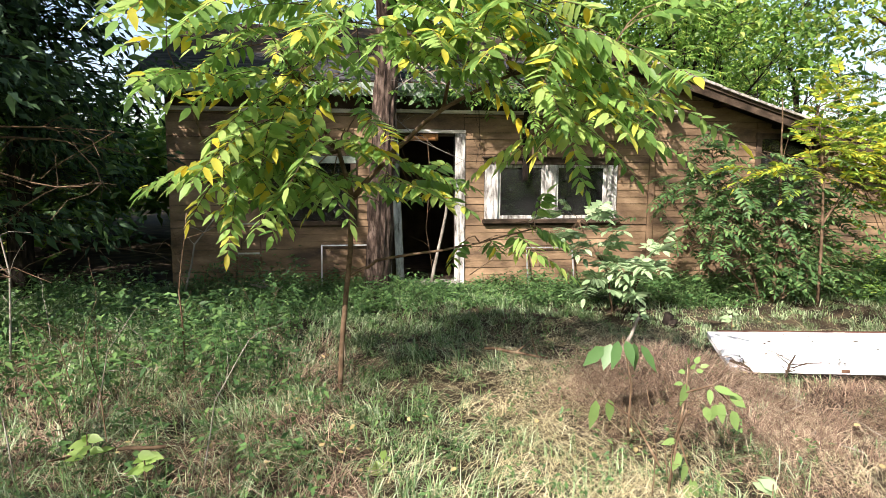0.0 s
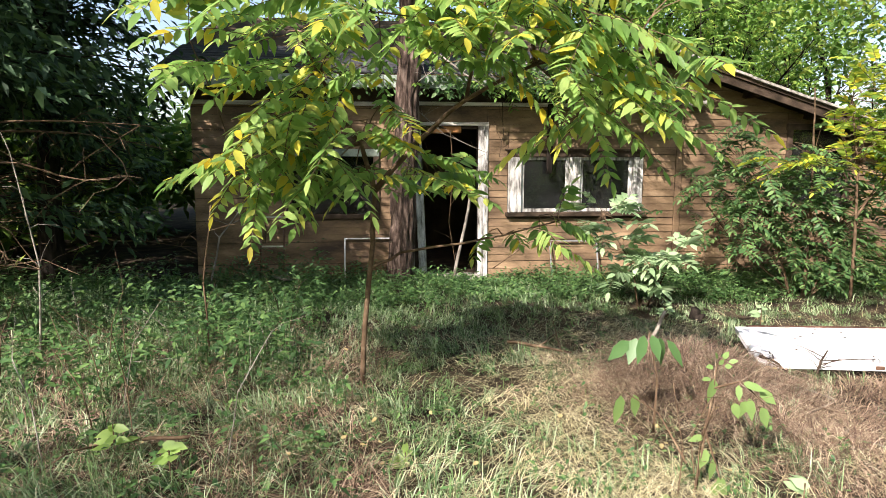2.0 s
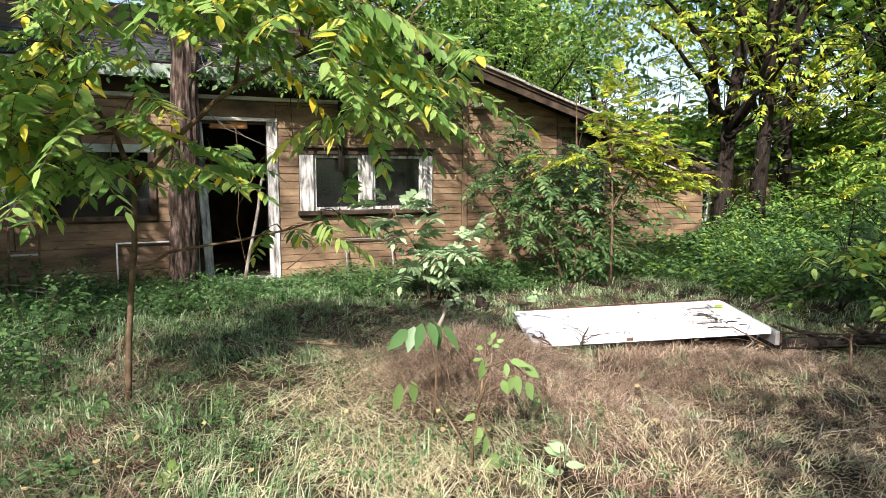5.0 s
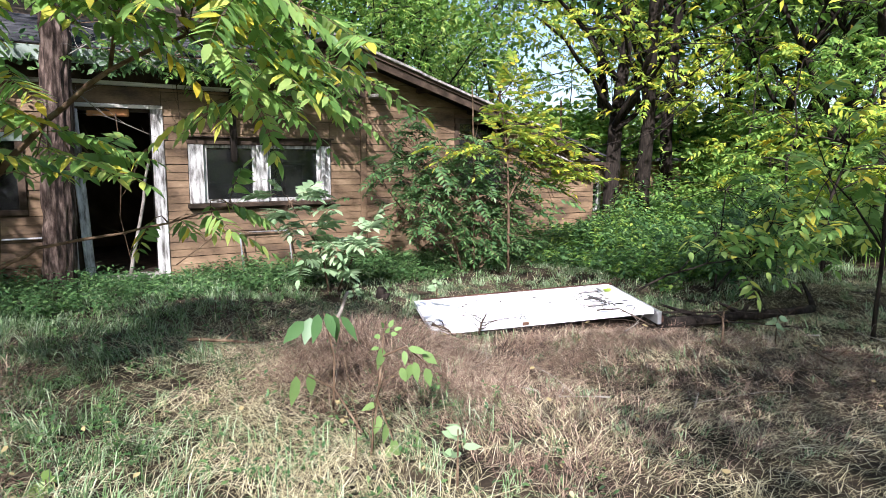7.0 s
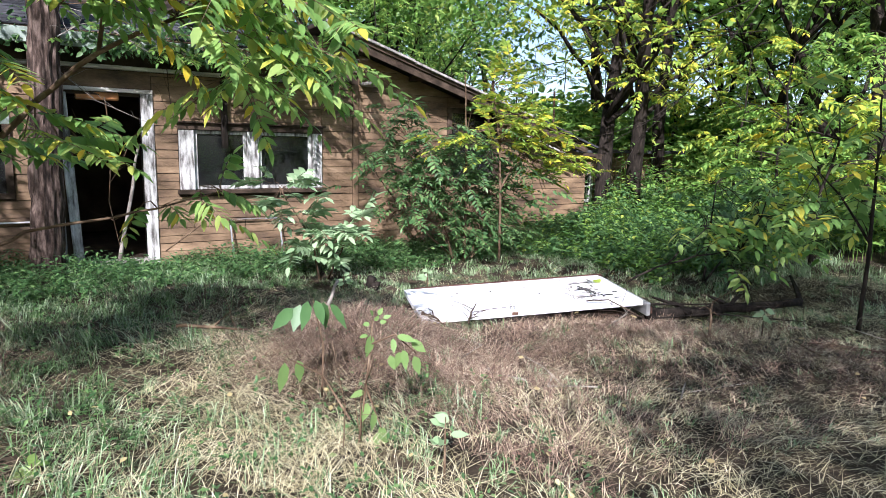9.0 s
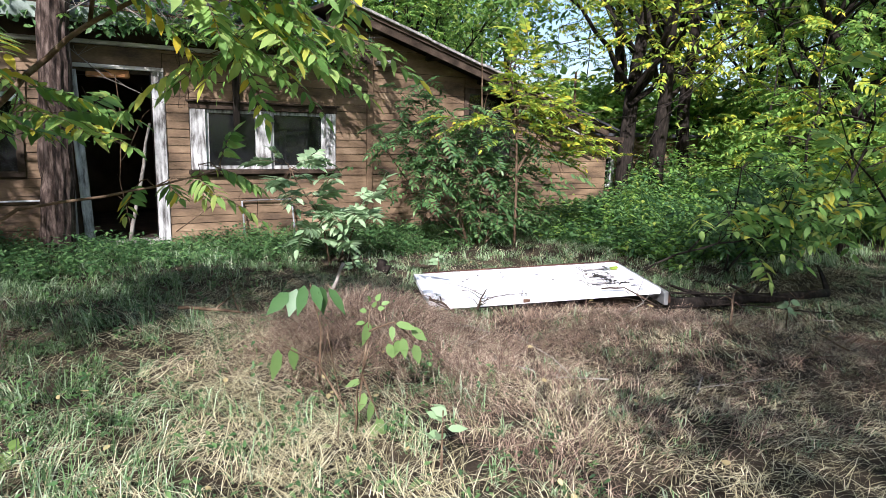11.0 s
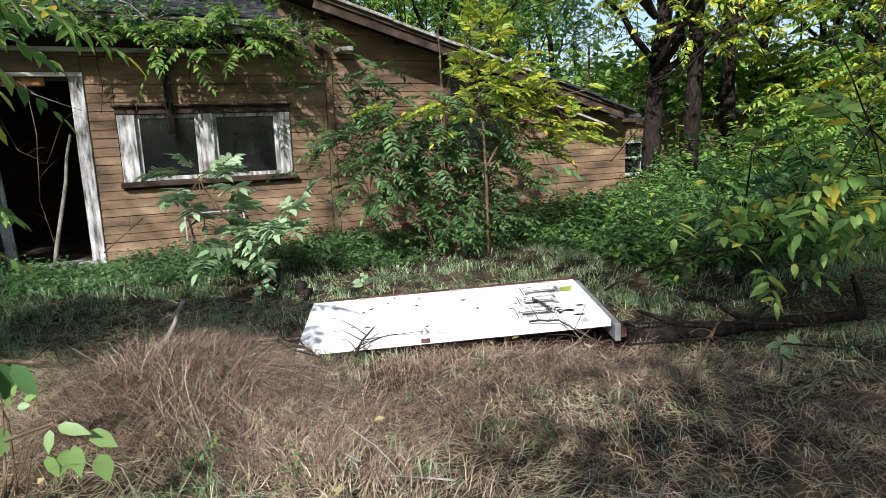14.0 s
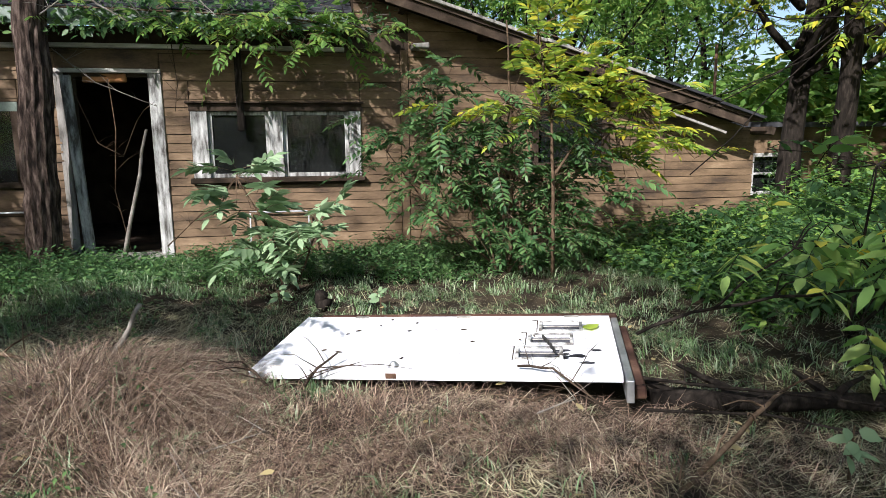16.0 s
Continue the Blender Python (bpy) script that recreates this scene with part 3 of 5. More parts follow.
# ---- trees ----
def grow(rng, start, way, length, radius, depth, limbs, tips, spread=0.55, split=3, up=0.12, sides=7):
    n = 6
    p, d = Vector(start), Vector(way).normalized()
    pts, rad = [p.copy()], [radius]
    for i in range(n):
        d = (d + Vector((rng.gauss(0, 0.1), rng.gauss(0, 0.1), rng.gauss(0, 0.06) + up * 0.3))).normalized()
        p = p + d * length / n
        pts.append(p.copy())
        rad.append(radius * (1 - 0.62 * (i + 1) / n))
        if depth > 0 and i >= 1:
            for _ in range(split if i >= 3 else 1):
                if rng.random() < 0.62:
                    a = Vector((rng.gauss(0, 1), rng.gauss(0, 1), rng.gauss(0.1, 0.5))).normalized()
                    w = (d * (1 - spread) + a * spread).normalized()
                    grow(rng, p, w, length * rng.uniform(0.42, 0.62), rad[-1] * 0.55, depth - 1, limbs, tips, spread, split, up)
        if depth <= 1:
            tips.append((p.copy(), d.copy()))
    limbs.append((pts, rad, depth))


def leaf_cloud(rng, tips, per, size, scatter, elongate=2.0):
    """Loose leaves hung round twig points."""
    C = np.array([t[0] for t in tips])
    P = np.repeat(C, per, 0) + rng.normal(0, scatter, (len(C) * per, 3)) * (1, 1, 0.75)
    n = len(P)
    D = rng.normal(0, 1, (n, 3)) * (1, 1, 0.5) + (0, 0, -0.25)
    N = rng.normal(0, 0.55, (n, 3)) + (0, 0, 1)
    L = size * rng.uniform(0.6, 1.3, n)
    return leaves(P, D, N, L, L / elongate, full=False)


def broadleaf(name, label, rng_seed, height, radius, crown_per, leaf, scatter, bark, leafmat, lean=(0, 0, 1), split=3, depth=3, at=None, first=0.0, group="", start=(0, 0, -0.15), far=False):
    rng = random.Random(rng_seed)
    nr = np.random.default_rng(rng_seed)
    tree = thing(name, label, "tree", group, at)
    limbs, tips = [], []
    grow(rng, start, lean, height, radius, depth, limbs, tips, split=split)
    bm = bmesh.new()
    for pts, rad, dp in limbs:
        if dp == depth:
            tb = tube(bmesh.new(), pts, rad, 12, 0.06, rng)
            part("trunk", tb, bark, tree, smooth=True)
        elif dp == depth - 1 and depth > 2:
            part("limb", tube(bmesh.new(), pts, [max(r, 0.008) for r in rad], 7), bark, tree, smooth=True)
        elif dp >= 1:
            tube(bm, pts[::2] if far else pts, [max(r, 0.006) for r in (rad[::2] if far else rad)], 3 if far else 6)
        elif not far:
            tube(bm, pts[::3], [max(r, 0.005) for r in rad[::3]], 4)
    tagged(part("twig", bm, bark, tree, smooth=True), kind="stuff")
    tips = [t for t in tips if t[0].z > first]
    if far:
        tips = tips[::max(1, len(tips) // 450)]
    V, T = leaf_cloud(nr, tips, crown_per, leaf, scatter)
    np_mesh("crown", V, T, leafmat, tree)
    return tree


def build_woods():
    rng = random.Random(12)
    kinds = [
        broadleaf("woodland_tree", "tall woodland tree with green and yellowing leaves", 21, 6.5, 0.15, 5, 0.25, 0.45, M_BARKDARK, M_WOODS, far=True, group="woods round the house", at=pose(19.5, 11.5, 0)),
        broadleaf("woodland_tree", "tall woodland tree with green and yellowing leaves", 22, 7.5, 0.17, 5, 0.27, 0.5, M_BARKDARK, M_WOODS, far=True, group="woods round the house", at=pose(5.5, 19, 0)),
        broadleaf("woodland_tree", "tall woodland tree with green and yellowing leaves", 25, 6.0, 0.12, 5, 0.25, 0.5, M_BARKDARK, M_WOODS, far=True, group="woods round the house", at=pose(12.5, 5.4, 0)),
    ]
    spots = []
    for k in range(44):
        a = rng.uniform(0, 2 * math.pi)
        r = rng.uniform(15, 34)
        spots.append((2 + r * math.cos(a), 6 + r * math.sin(a)))
    for k in range(14):
        spots.append((rng.uniform(11, 21), rng.uniform(1, 14)))
    for k in range(10):
        spots.append((rng.uniform(-3, 14), rng.uniform(15, 22)))
    for k in range(7):
        spots.append((rng.uniform(-16, -8), rng.uniform(3, 14)))
    for k, (x, y) in enumerate(spots):
        if -23 < math.degrees(math.atan2(x + 1.5, y + 0.87)) < -15:
            continue
        if y < 3 and x < 10 and math.hypot(x, y) < 17:
            continue
        if 41 < math.degrees(math.atan2(x + 1.3, y + 0.85)) < 44 and math.hypot(x, y) > 13:
            continue
        s = rng.uniform(0.8, 1.25)
        t = copy_thing(kinds[k % 3], pose(x, y, 0, 0, 0, rng.uniform(0, 360)))
        t.scale = (s, s, s * rng.uniform(0.9, 1.2))


build_woods()


def build_far_woods():
    """Shrubs under the trees, and the leafy edge of the wood all round."""
    rng = random.Random(3)
    shrub = broadleaf("woodland_shrub", "leafy green shrub under the trees", 71, 1.3, 0.03, 7, 0.2, 0.3, M_BARKDARK, M_WOODS, depth=2, split=3, far=True, group="shrubs under the trees", at=pose(13.0, 9.0, -0.1))
    for k in range(56):
        a = rng.uniform(-0.5, math.pi + 0.4) if k < 55 else rng.uniform(math.pi, 2 * math.pi)
        r = rng.uniform(11.5, 19)
        x, y = 3 + r * math.cos(a), 4 + r * math.sin(a)
        if (LEFT - 0.5 < x < 12.4 and 6 < y < 14) or (y < 3 and r < 17 and x < 9):
            continue
        s = rng.uniform(0.9, 1.6)
        copy_thing(shrub, pose(x, y, -0.1, 0, 0, rng.uniform(0, 360))).scale = (s * 1.2, s * 1.2, s)
    nr = np.random.default_rng(9)
    n = 36000
    a = nr.uniform(0, 2 * math.pi, n)
    r = nr.uniform(24, 36, n)
    top = 5.5 + 2.0 * np.sin(a * 7) + 1.2 * np.sin(a * 19 + 1)
    way = np.degrees(np.arctan2(4.3 + r * np.cos(a), 5.85 + r * np.sin(a)))
    top = np.where((way > 40) & (way < 44), 4.4, np.where((way > -22) & (way < -16), 2.2, top))
    z = top * nr.uniform(0, 1, n) ** 1.3
    P = np.stack([3 + r * np.cos(a), 5 + r * np.sin(a), z], 1)
    L = nr.uniform(0.3, 0.7, n)
    V, T = leaves(P, nr.normal(0, 1, (n, 3)) * (1, 1, 0.5), nr.normal(0, 0.6, (n, 3)) + (0, 0, 1), L, L * 0.5, full=False)
    tagged(np_mesh("far_woods", V, T, M_WOODS), "distant green woodland edge", "woods", kind="stuff")


build_far_woods()


def build_yard_trees():
    # trunk beside the doorway
    t = broadleaf("tree", "rough-barked tree trunk standing close to the house", 5, 6.0, 0.13, 4, 0.15, 0.4, M_BARK, M_LEAF, at=pose(-1.08, 7.56, 0), lean=(0.04, 0.0, 1), first=3.9, start=(0.13, 0, 3.3))
    tr = random.Random(2)
    part("trunk", tube(bmesh.new(), bent((-0.03, 0, -0.1), (0.13, 0, 3.4), 22, 0.0, 0.012, tr), taper(0.17, 0.145, 23), 26, 0.05, tr, 0.045), M_BARK, t)
    # pair of dark trunks past the wing
    for seed, x, y, lean, r in ((31, 8.45, 8.2, (-0.02, 0.03, 1), 0.17), (33, 9.15, 8.05, (0.07, 0.0, 1), 0.165)):
        broadleaf("tree", "dark forked tree with arching limbs and yellow-green leaves", seed, 7.2, r, 2, 0.14, 0.35, M_BARKDARK, M_LEAFYEL, at=pose(x, y, 0), lean=lean, first=3.0, split=2, group="dark trees beside the wing")
    nr = np.random.default_rng(35)
    for k, t in enumerate([o for o in scene.objects if o.get("group") == "dark trees beside the wing" and o.parent is None]):
        rg = random.Random(90 + k)
        specs = []
        for a0, z0, z1, reach in ((200, 2.9, 3.9, 2.6), (170, 3.6, 4.9, 2.2), (20, 3.1, 3.7, 2.8), (-30, 2.6, 3.3, 2.2), (60, 3.6, 4.8, 2.4), (250, 2.7, 3.4, 1.6)):
            a = math.radians(a0 + rg.uniform(-15, 15) + 20 * k)
            end = Vector((math.cos(a) * reach, math.sin(a) * reach, z1))
            pts = bent((0, 0, z0 - 0.5), end, 6, 0.2, 0.07, rg)
            part("limb", tube(bmesh.new(), pts, taper(0.06, 0.015, 7), 7), M_BARKDARK, t, smooth=True)
            for p in pts[2:]:
                for _ in range(4):
                    specs.append((p + Vector((rg.gauss(0, 0.25), rg.gauss(0, 0.25), rg.gauss(0, 0.18))), (rg.gauss(0, 1), rg.gauss(0, 1), rg.gauss(0.1, 0.2)), rg.uniform(0.35, 0.6), 6, 0.13))
        P, D, N, L, W, ribs = frond_set(nr, specs)
        V, T = leaves(P, D, N, L, W, full=False)
        np_mesh("crown", V, T, M_LEAFYEL, t)
    for seed, x, y, hh, mat in ((101, 9.4, 5.3, 3.2, M_WOODS), (102, 11.2, 4.2, 4.2, M_WOODS), (103, 7.6, 3.6, 2.2, M_LEAFYEL), (104, 12.3, 7.2, 4.6, M_WOODS), (105, 10.4, 6.7, 3.6, M_LEAFYEL), (106, 13.5, 3.2, 4.5, M_WOODS), (107, 9.0, 2.2, 2.8, M_WOODS), (108, 14.0, 9.5, 5.5, M_LEAFYEL), (109, 6.5, 14.2, 5.2, M_WOODS), (110, 3.0, 14.4, 5.5, M_LEAFYEL), (112, 12.2, 15.5, 4.2, M_WOODS), (113, 15.5, 14.5, 5.0, M_WOODS), (114, 9.8, 15.8, 4.4, M_WOODS), (115, 14.2, 17.5, 5.2, M_LEAFYEL), (116, 13.0, 19.5, 6.5, M_WOODS), (117, 16.5, 18.0, 6.5, M_WOODS), (118, 10.8, 20.0, 6.8, M_WOODS), (119, 18.5, 16.2, 6.5, M_WOODS), (120, 7.9, 16.5, 6.0, M_WOODS)):
        rg, n2 = random.Random(seed), np.random.default_rng(seed)
        t = thing("young_tree", "feathery young tree in full leaf at the wood edge", "tree", "young trees at the wood edge", pose(x, y, -0.05))
        stem = bent((0, 0, 0), (rg.uniform(-0.3, 0.3), rg.uniform(-0.3, 0.3), hh), 6, 0, 0.05, rg)
        part("trunk", tube(bmesh.new(), stem, taper(0.035, 0.008, 7), 7), M_BARKDARK, t, smooth=True)
        specs = []
        for p in stem[2:]:
            for _ in range(3):
                a = rg.uniform(0, 6.28)
                ln = rg.uniform(0.4, 1.0) * max(1.0, hh / 4.2)
                q = p + Vector((math.cos(a) * ln, math.sin(a) * ln, rg.uniform(0.0, 0.4)))
                part("branch", tube(bmesh.new(), bent(p, q, 3, 0.05, 0.02, rg), taper(0.014, 0.005, 4), 5), M_BARKDARK, t)
                for _ in range(9 if hh < 5.6 else 16):
                    specs.append((p.lerp(q, rg.uniform(0.3, 1.1)) + Vector((rg.gauss(0, 0.1), rg.gauss(0, 0.1), rg.gauss(0, 0.1))), (math.cos(a) + rg.gauss(0, 0.6), math.sin(a) + rg.gauss(0, 0.6), rg.gauss(0.1, 0.2)), rg.uniform(0.3, 0.55), 6, 0.12))
        P, D, N, L, W, ribs = frond_set(n2, specs)
        V, T = leaves(P, D, N, L, W, full=False)
        np_mesh("crown", V, T, mat, t)
    # unseen trees added round the yard, out of the walk, to cast dappled shade
    for seed, x, y, h, lean, per, low in ((41, -4.8, -6.4, 6.2, (0.05, 0.0, 1), 14, 4.0), (43, -9.7, -2.7, 9.5, (0.0, 0.05, 1), 1, 8.4), (42, -10.5, -1.0, 10.0, (0.0, 0.03, 1), 1, 9.0), (46, 2.0, -18, 9.0, (0.0, 0.0, 1), 4, 4.2), (47, -13, -13, 9.0, (0.0, 0.0, 1), 4, 4.2)):
        broadleaf("shade_tree", "tall unseen broadleaf tree added to shade the yard", seed, h, 0.13, per, 0.15, 0.4, M_BARKDARK, M_WOODS, at=pose(x, y, 0), lean=lean, first=low, group="shade trees behind the yard")


build_yard_trees()


def build_cedars():
    for seed, x, y, h in ((51, -5.3, 7.3, 6.5), (52, -5.0, 5.2, 6.5), (53, -7.0, 9.0, 7.5), (54, -8.8, 12.6, 7.5), (55, -6.6, 6.3, 7.0)):
        rng, nr = random.Random(seed), np.random.default_rng(seed)
        t = thing("cedar_tree", "dark cedar with feathery sprays and dead lower twigs", "tree", "dark cedars beside the house", pose(x, y, 0))
        part("trunk", tube(bmesh.new(), bent((0, 0, -0.1), (0.1, 0, h), 8, 0, 0.04, rng), taper(0.15, 0.03, 9), 9, 0.05, rng), M_BARKDARK, t, smooth=True)
        bm, dead = bmesh.new(), bmesh.new()
        P, D, N, L, W = [], [], [], [], []
        for k in range(int(h * 17)):
            z = rng.uniform(0.7, h * 0.97)
            a = rng.uniform(0, 2 * math.pi)
            ln = (0.5 + (h - z) * 0.24) * rng.uniform(0.7, 1.2)
            end = Vector((math.cos(a) * ln, math.sin(a) * ln, z + rng.uniform(-0.35, 0.15)))
            pts = bent((0.0, 0, z), end, 5, rng.uniform(-0.05, 0.12), 0.05, rng)
            dry = z < 2.0 and rng.random() < 0.75
            tube(dead if dry else bm, pts, taper(0.011 if dry else 0.016, 0.003, 6), 4)
            if dry:
                for p in pts[2:]:
                    for _ in range(3):
                        q = p + Vector((rng.gauss(0, 0.3), rng.gauss(0, 0.3), rng.gauss(-0.05, 0.2)))
                        tube(dead, bent(p, q, 3, 0.03, 0.03, rng), taper(0.004, 0.0015, 4), 3)
                continue
            for p in pts[1:]:
                m = 34
                c = np.array(p) + nr.normal(0, 0.17, (m, 3)) * (1, 1, 0.6)
                out = np.array([math.cos(a), math.sin(a), -0.35])
                P.append(c), D.append(out + nr.normal(0, 0.6, (m, 3))), N.append(nr.normal(0, 0.5, (m, 3)) + (0, 0, 1))
                s = nr.uniform(0.07, 0.2, m)
                L.append(s), W.append(s * 0.36)
        tagged(part("twig", bm, M_BARKDARK, t), kind="stuff")
        tagged(part("dead_twig", dead, M_STEM, t, "bare bleached dead twigs"), kind="stuff")
        V, T = leaves(np.concatenate(P), np.concatenate(D), np.concatenate(N), np.concatenate(L), np.concatenate(W), full=False)
        np_mesh("crown", V, T, M_CEDAR, t)


build_cedars()


# ---- saplings and bushes ----
def sapling(name, label, category, stems, fronds, bark, leafmat, seed, pairs=6, ll=0.11, group="", ribmat=None, flen=0.42, hang=0.28):
    """stems: (points, r0, r1); fronds: (centre, spread, count, outward) clusters hung with feathered leaves."""
    rng, nr = random.Random(seed), np.random.default_rng(seed)
    t = thing(name, label, category, group)
    for k, (pts, r0, r1) in enumerate(stems):
        v = [Vector(p) for p in pts]
        fine = []
        for a, b in zip(v, v[1:]):
            fine += bent(a, b, 3, 0, 0.008, rng)[:-1]
        fine.append(v[-1])
        part("trunk" if k == 0 else "branch", tube(bmesh.new(), fine, taper(r0, r1, len(fine)), 8, 0.05, rng), bark, t, smooth=True)
    specs = []
    ends = [Vector(p) for s in stems for p in s[0]]
    for centre, spread, count, outward in fronds:
        for _ in range(count):
            p = Vector(centre) + Vector([rng.gauss(0, s) for s in spread])
            w = Vector(outward) + Vector((rng.gauss(0, 0.6), rng.gauss(0, 0.6), rng.gauss(0.05, 0.25)))
            specs.append((p, w, flen * rng.uniform(0.7, 1.25), pairs + rng.randint(-1, 2), ll))
    P, D, N, L, W, ribs = frond_set(nr, specs, hang)
    V, T = leaves(P, D, N, L, W)
    np_mesh("crown", V, T, leafmat, t)
    bm = bmesh.new()
    ribs_mesh(bm, ribs)
    # thin twigs tie the feathered leaves to the nearest stem
    for s in specs[::2]:
        near = min(ends, key=lambda e: (e - Vector(s[0])).length)
        tube(bm, bent(near, s[0], 2, 0.03), taper(0.006, 0.0035, 3), 3)
    tagged(part("leaf_stalk", bm, ribmat or bark, t), kind="stuff")
    return t


def build_bushes():
    X, Y = -1.57, 3.65
    sapling("sapling", "slender young tree with forked stem and drooping feathered leaves", "tree",
            [([(X, Y, 0), (X + 0.03, Y, 0.5), (X + 0.07, Y, 0.88), (X + 0.11, Y, 1.43)], 0.021, 0.018),
             ([(X + 0.11, Y, 1.43), (X + 0.02, Y, 1.75), (X - 0.25, Y - 0.1, 2.2), (X - 0.5, Y - 0.2, 2.75)], 0.02, 0.007),
             ([(X + 0.11, Y, 1.43), (X + 0.38, Y - 0.05, 1.75), (X + 0.7, Y - 0.3, 2.03), (X + 1.05, Y - 0.7, 2.2), (X + 1.5, Y - 1.1, 2.28)], 0.021, 0.007),
             ([(X + 0.7, Y - 0.3, 2.03), (X + 0.75, Y - 0.5, 2.4), (X + 0.8, Y - 0.6, 2.8)], 0.013, 0.006),
             ([(X + 0.02, Y, 1.75), (X - 0.4, Y - 0.1, 1.75), (X - 0.8, Y - 0.2, 1.7)], 0.01, 0.005)],
            [((-1.92, Y - 0.2, 2.15), (0.2, 0.3, 0.2), 46, (-0.6, -0.3, 0)), ((-1.98, Y - 0.15, 1.68), (0.15, 0.22, 0.12), 24, (-0.4, -0.3, -0.1)),
             ((-1.95, Y - 0.4, 2.5), (0.22, 0.3, 0.1), 22, (-0.5, -0.4, 0.0)), ((-2.3, Y - 0.1, 1.64), (0.08, 0.15, 0.07), 7, (-0.6, -0.3, -0.1)),
             ((-1.25, Y - 0.8, 2.5), (0.35, 0.3, 0.1), 32, (0.1, -0.4, 0)), ((-0.55, Y - 1.0, 2.4), (0.28, 0.25, 0.11), 30, (0.3, -0.3, 0)),
             ((-0.3, Y - 1.05, 2.22), (0.22, 0.25, 0.12), 25, (0.4, -0.25, -0.15)), ((-0.2, Y - 0.9, 2.0), (0.12, 0.2, 0.06), 8, (0.4, -0.2, -0.25)),
             ((-1.2, Y - 0.08, 1.52), (0.1, 0.12, 0.08), 9, (0.5, -0.2, 0)), ((-1.5, Y - 0.25, 2.0), (0.16, 0.2, 0.18), 12, (0.0, -0.4, 0)), ((-1.55, Y - 0.1, 1.62), (0.1, 0.1, 0.08), 6, (-0.3, -0.3, 0)), ((-0.85, Y - 0.75, 2.72), (0.3, 0.25, 0.1), 16, (0.1, -0.4, 0))],
            M_STEM, M_LEAF, 61, 8, 0.112, flen=0.5, hang=0.35)
    sapling("low_branch", "long thin side shoot with feathered leaves at its end", "branch",
            [([(X + 0.07, Y, 0.88), (X + 0.28, Y - 0.03, 1.0), (X + 0.6, Y - 0.06, 1.05), (X + 1.0, Y - 0.1, 1.12), (X + 1.4, Y - 0.1, 1.22)], 0.012, 0.005)],
            [((-0.5, Y - 0.1, 1.17), (0.12, 0.1, 0.03), 4, (0.6, -0.15, 0.0)), ((-0.22, Y - 0.1, 1.24), (0.1, 0.1, 0.04), 4, (0.7, -0.1, 0.1))],
            M_STEM, M_LEAF, 611, 6, 0.11, flen=0.42, hang=0.5)
    # bush in front of the wing
    bx, by = 3.75, 6.3
    sapling("sumac_bush", "leggy bush with deep green feathered leaves against the wall", "bush",
            [([(bx, by, 0), (bx + 0.02, by, 0.9), (bx, by, 1.7), (bx - 0.05, by, 2.5)], 0.025, 0.008),
             ([(bx - 0.1, by + 0.1, 0), (bx - 0.3, by + 0.2, 0.8), (bx - 0.7, by + 0.3, 1.6)], 0.016, 0.006),
             ([(bx + 0.1, by, 0), (bx + 0.4, by, 0.8), (bx + 1.1, by, 1.5)], 0.016, 0.006),
             ([(bx - 0.05, by + 0.1, 0), (bx - 0.8, by + 0.3, 0.7), (bx - 1.2, by + 0.4, 1.25)], 0.014, 0.005)],
            [((bx - 0.75, by + 0.25, 1.25), (0.35, 0.25, 0.25), 95, (-0.4, -0.4, 0)), ((bx - 0.65, by + 0.6, 1.85), (0.25, 0.15, 0.2), 36, (-0.2, -0.4, 0.1)), ((bx - 0.1, by + 0.1, 1.45), (0.35, 0.25, 0.25), 85, (0, -0.5, 0)),
             ((bx, by + 0.2, 0.85), (0.45, 0.3, 0.3), 120, (0, -0.5, 0)), ((bx + 0.6, by + 0.1, 1.0), (0.3, 0.25, 0.3), 85, (0.3, -0.4, 0)), ((bx + 0.3, by, 0.45), (0.35, 0.25, 0.16), 60, (0.1, -0.5, 0))],
            M_STEM, M_LEAFDK, 62, 8, 0.08, flen=0.38, hang=0.12)
    sapling("sumac_tree", "small sumac with yellow feathered leaves at the top", "tree",
            [([(bx + 0.35, by - 0.35, 0), (bx + 0.33, by - 0.35, 1.0), (bx + 0.3, by - 0.35, 1.6), (bx + 0.15, by - 0.35, 2.35)], 0.022, 0.007),
             ([(bx + 0.33, by - 0.35, 1.0), (bx + 0.7, by - 0.3, 1.5), (bx + 1.2, by - 0.3, 1.7)], 0.014, 0.005)],
            [((bx + 0.2, by - 0.35, 2.25), (0.12, 0.15, 0.2), 26, (0, -0.5, 0.5)), ((bx + 0.6, by - 0.35, 1.78), (0.3, 0.2, 0.16), 66, (0.3, -0.5, 0.35)),
             ((bx + 1.15, by - 0.35, 1.35), (0.2, 0.2, 0.2), 40, (0.4, -0.5, 0.25)), ((bx - 0.2, by - 0.3, 1.6), (0.2, 0.15, 0.1), 14, (-0.6, -0.4, 0.25))],
            M_STEM, M_LEAFYEL, 63, 8, 0.09, flen=0.44, hang=0.1)
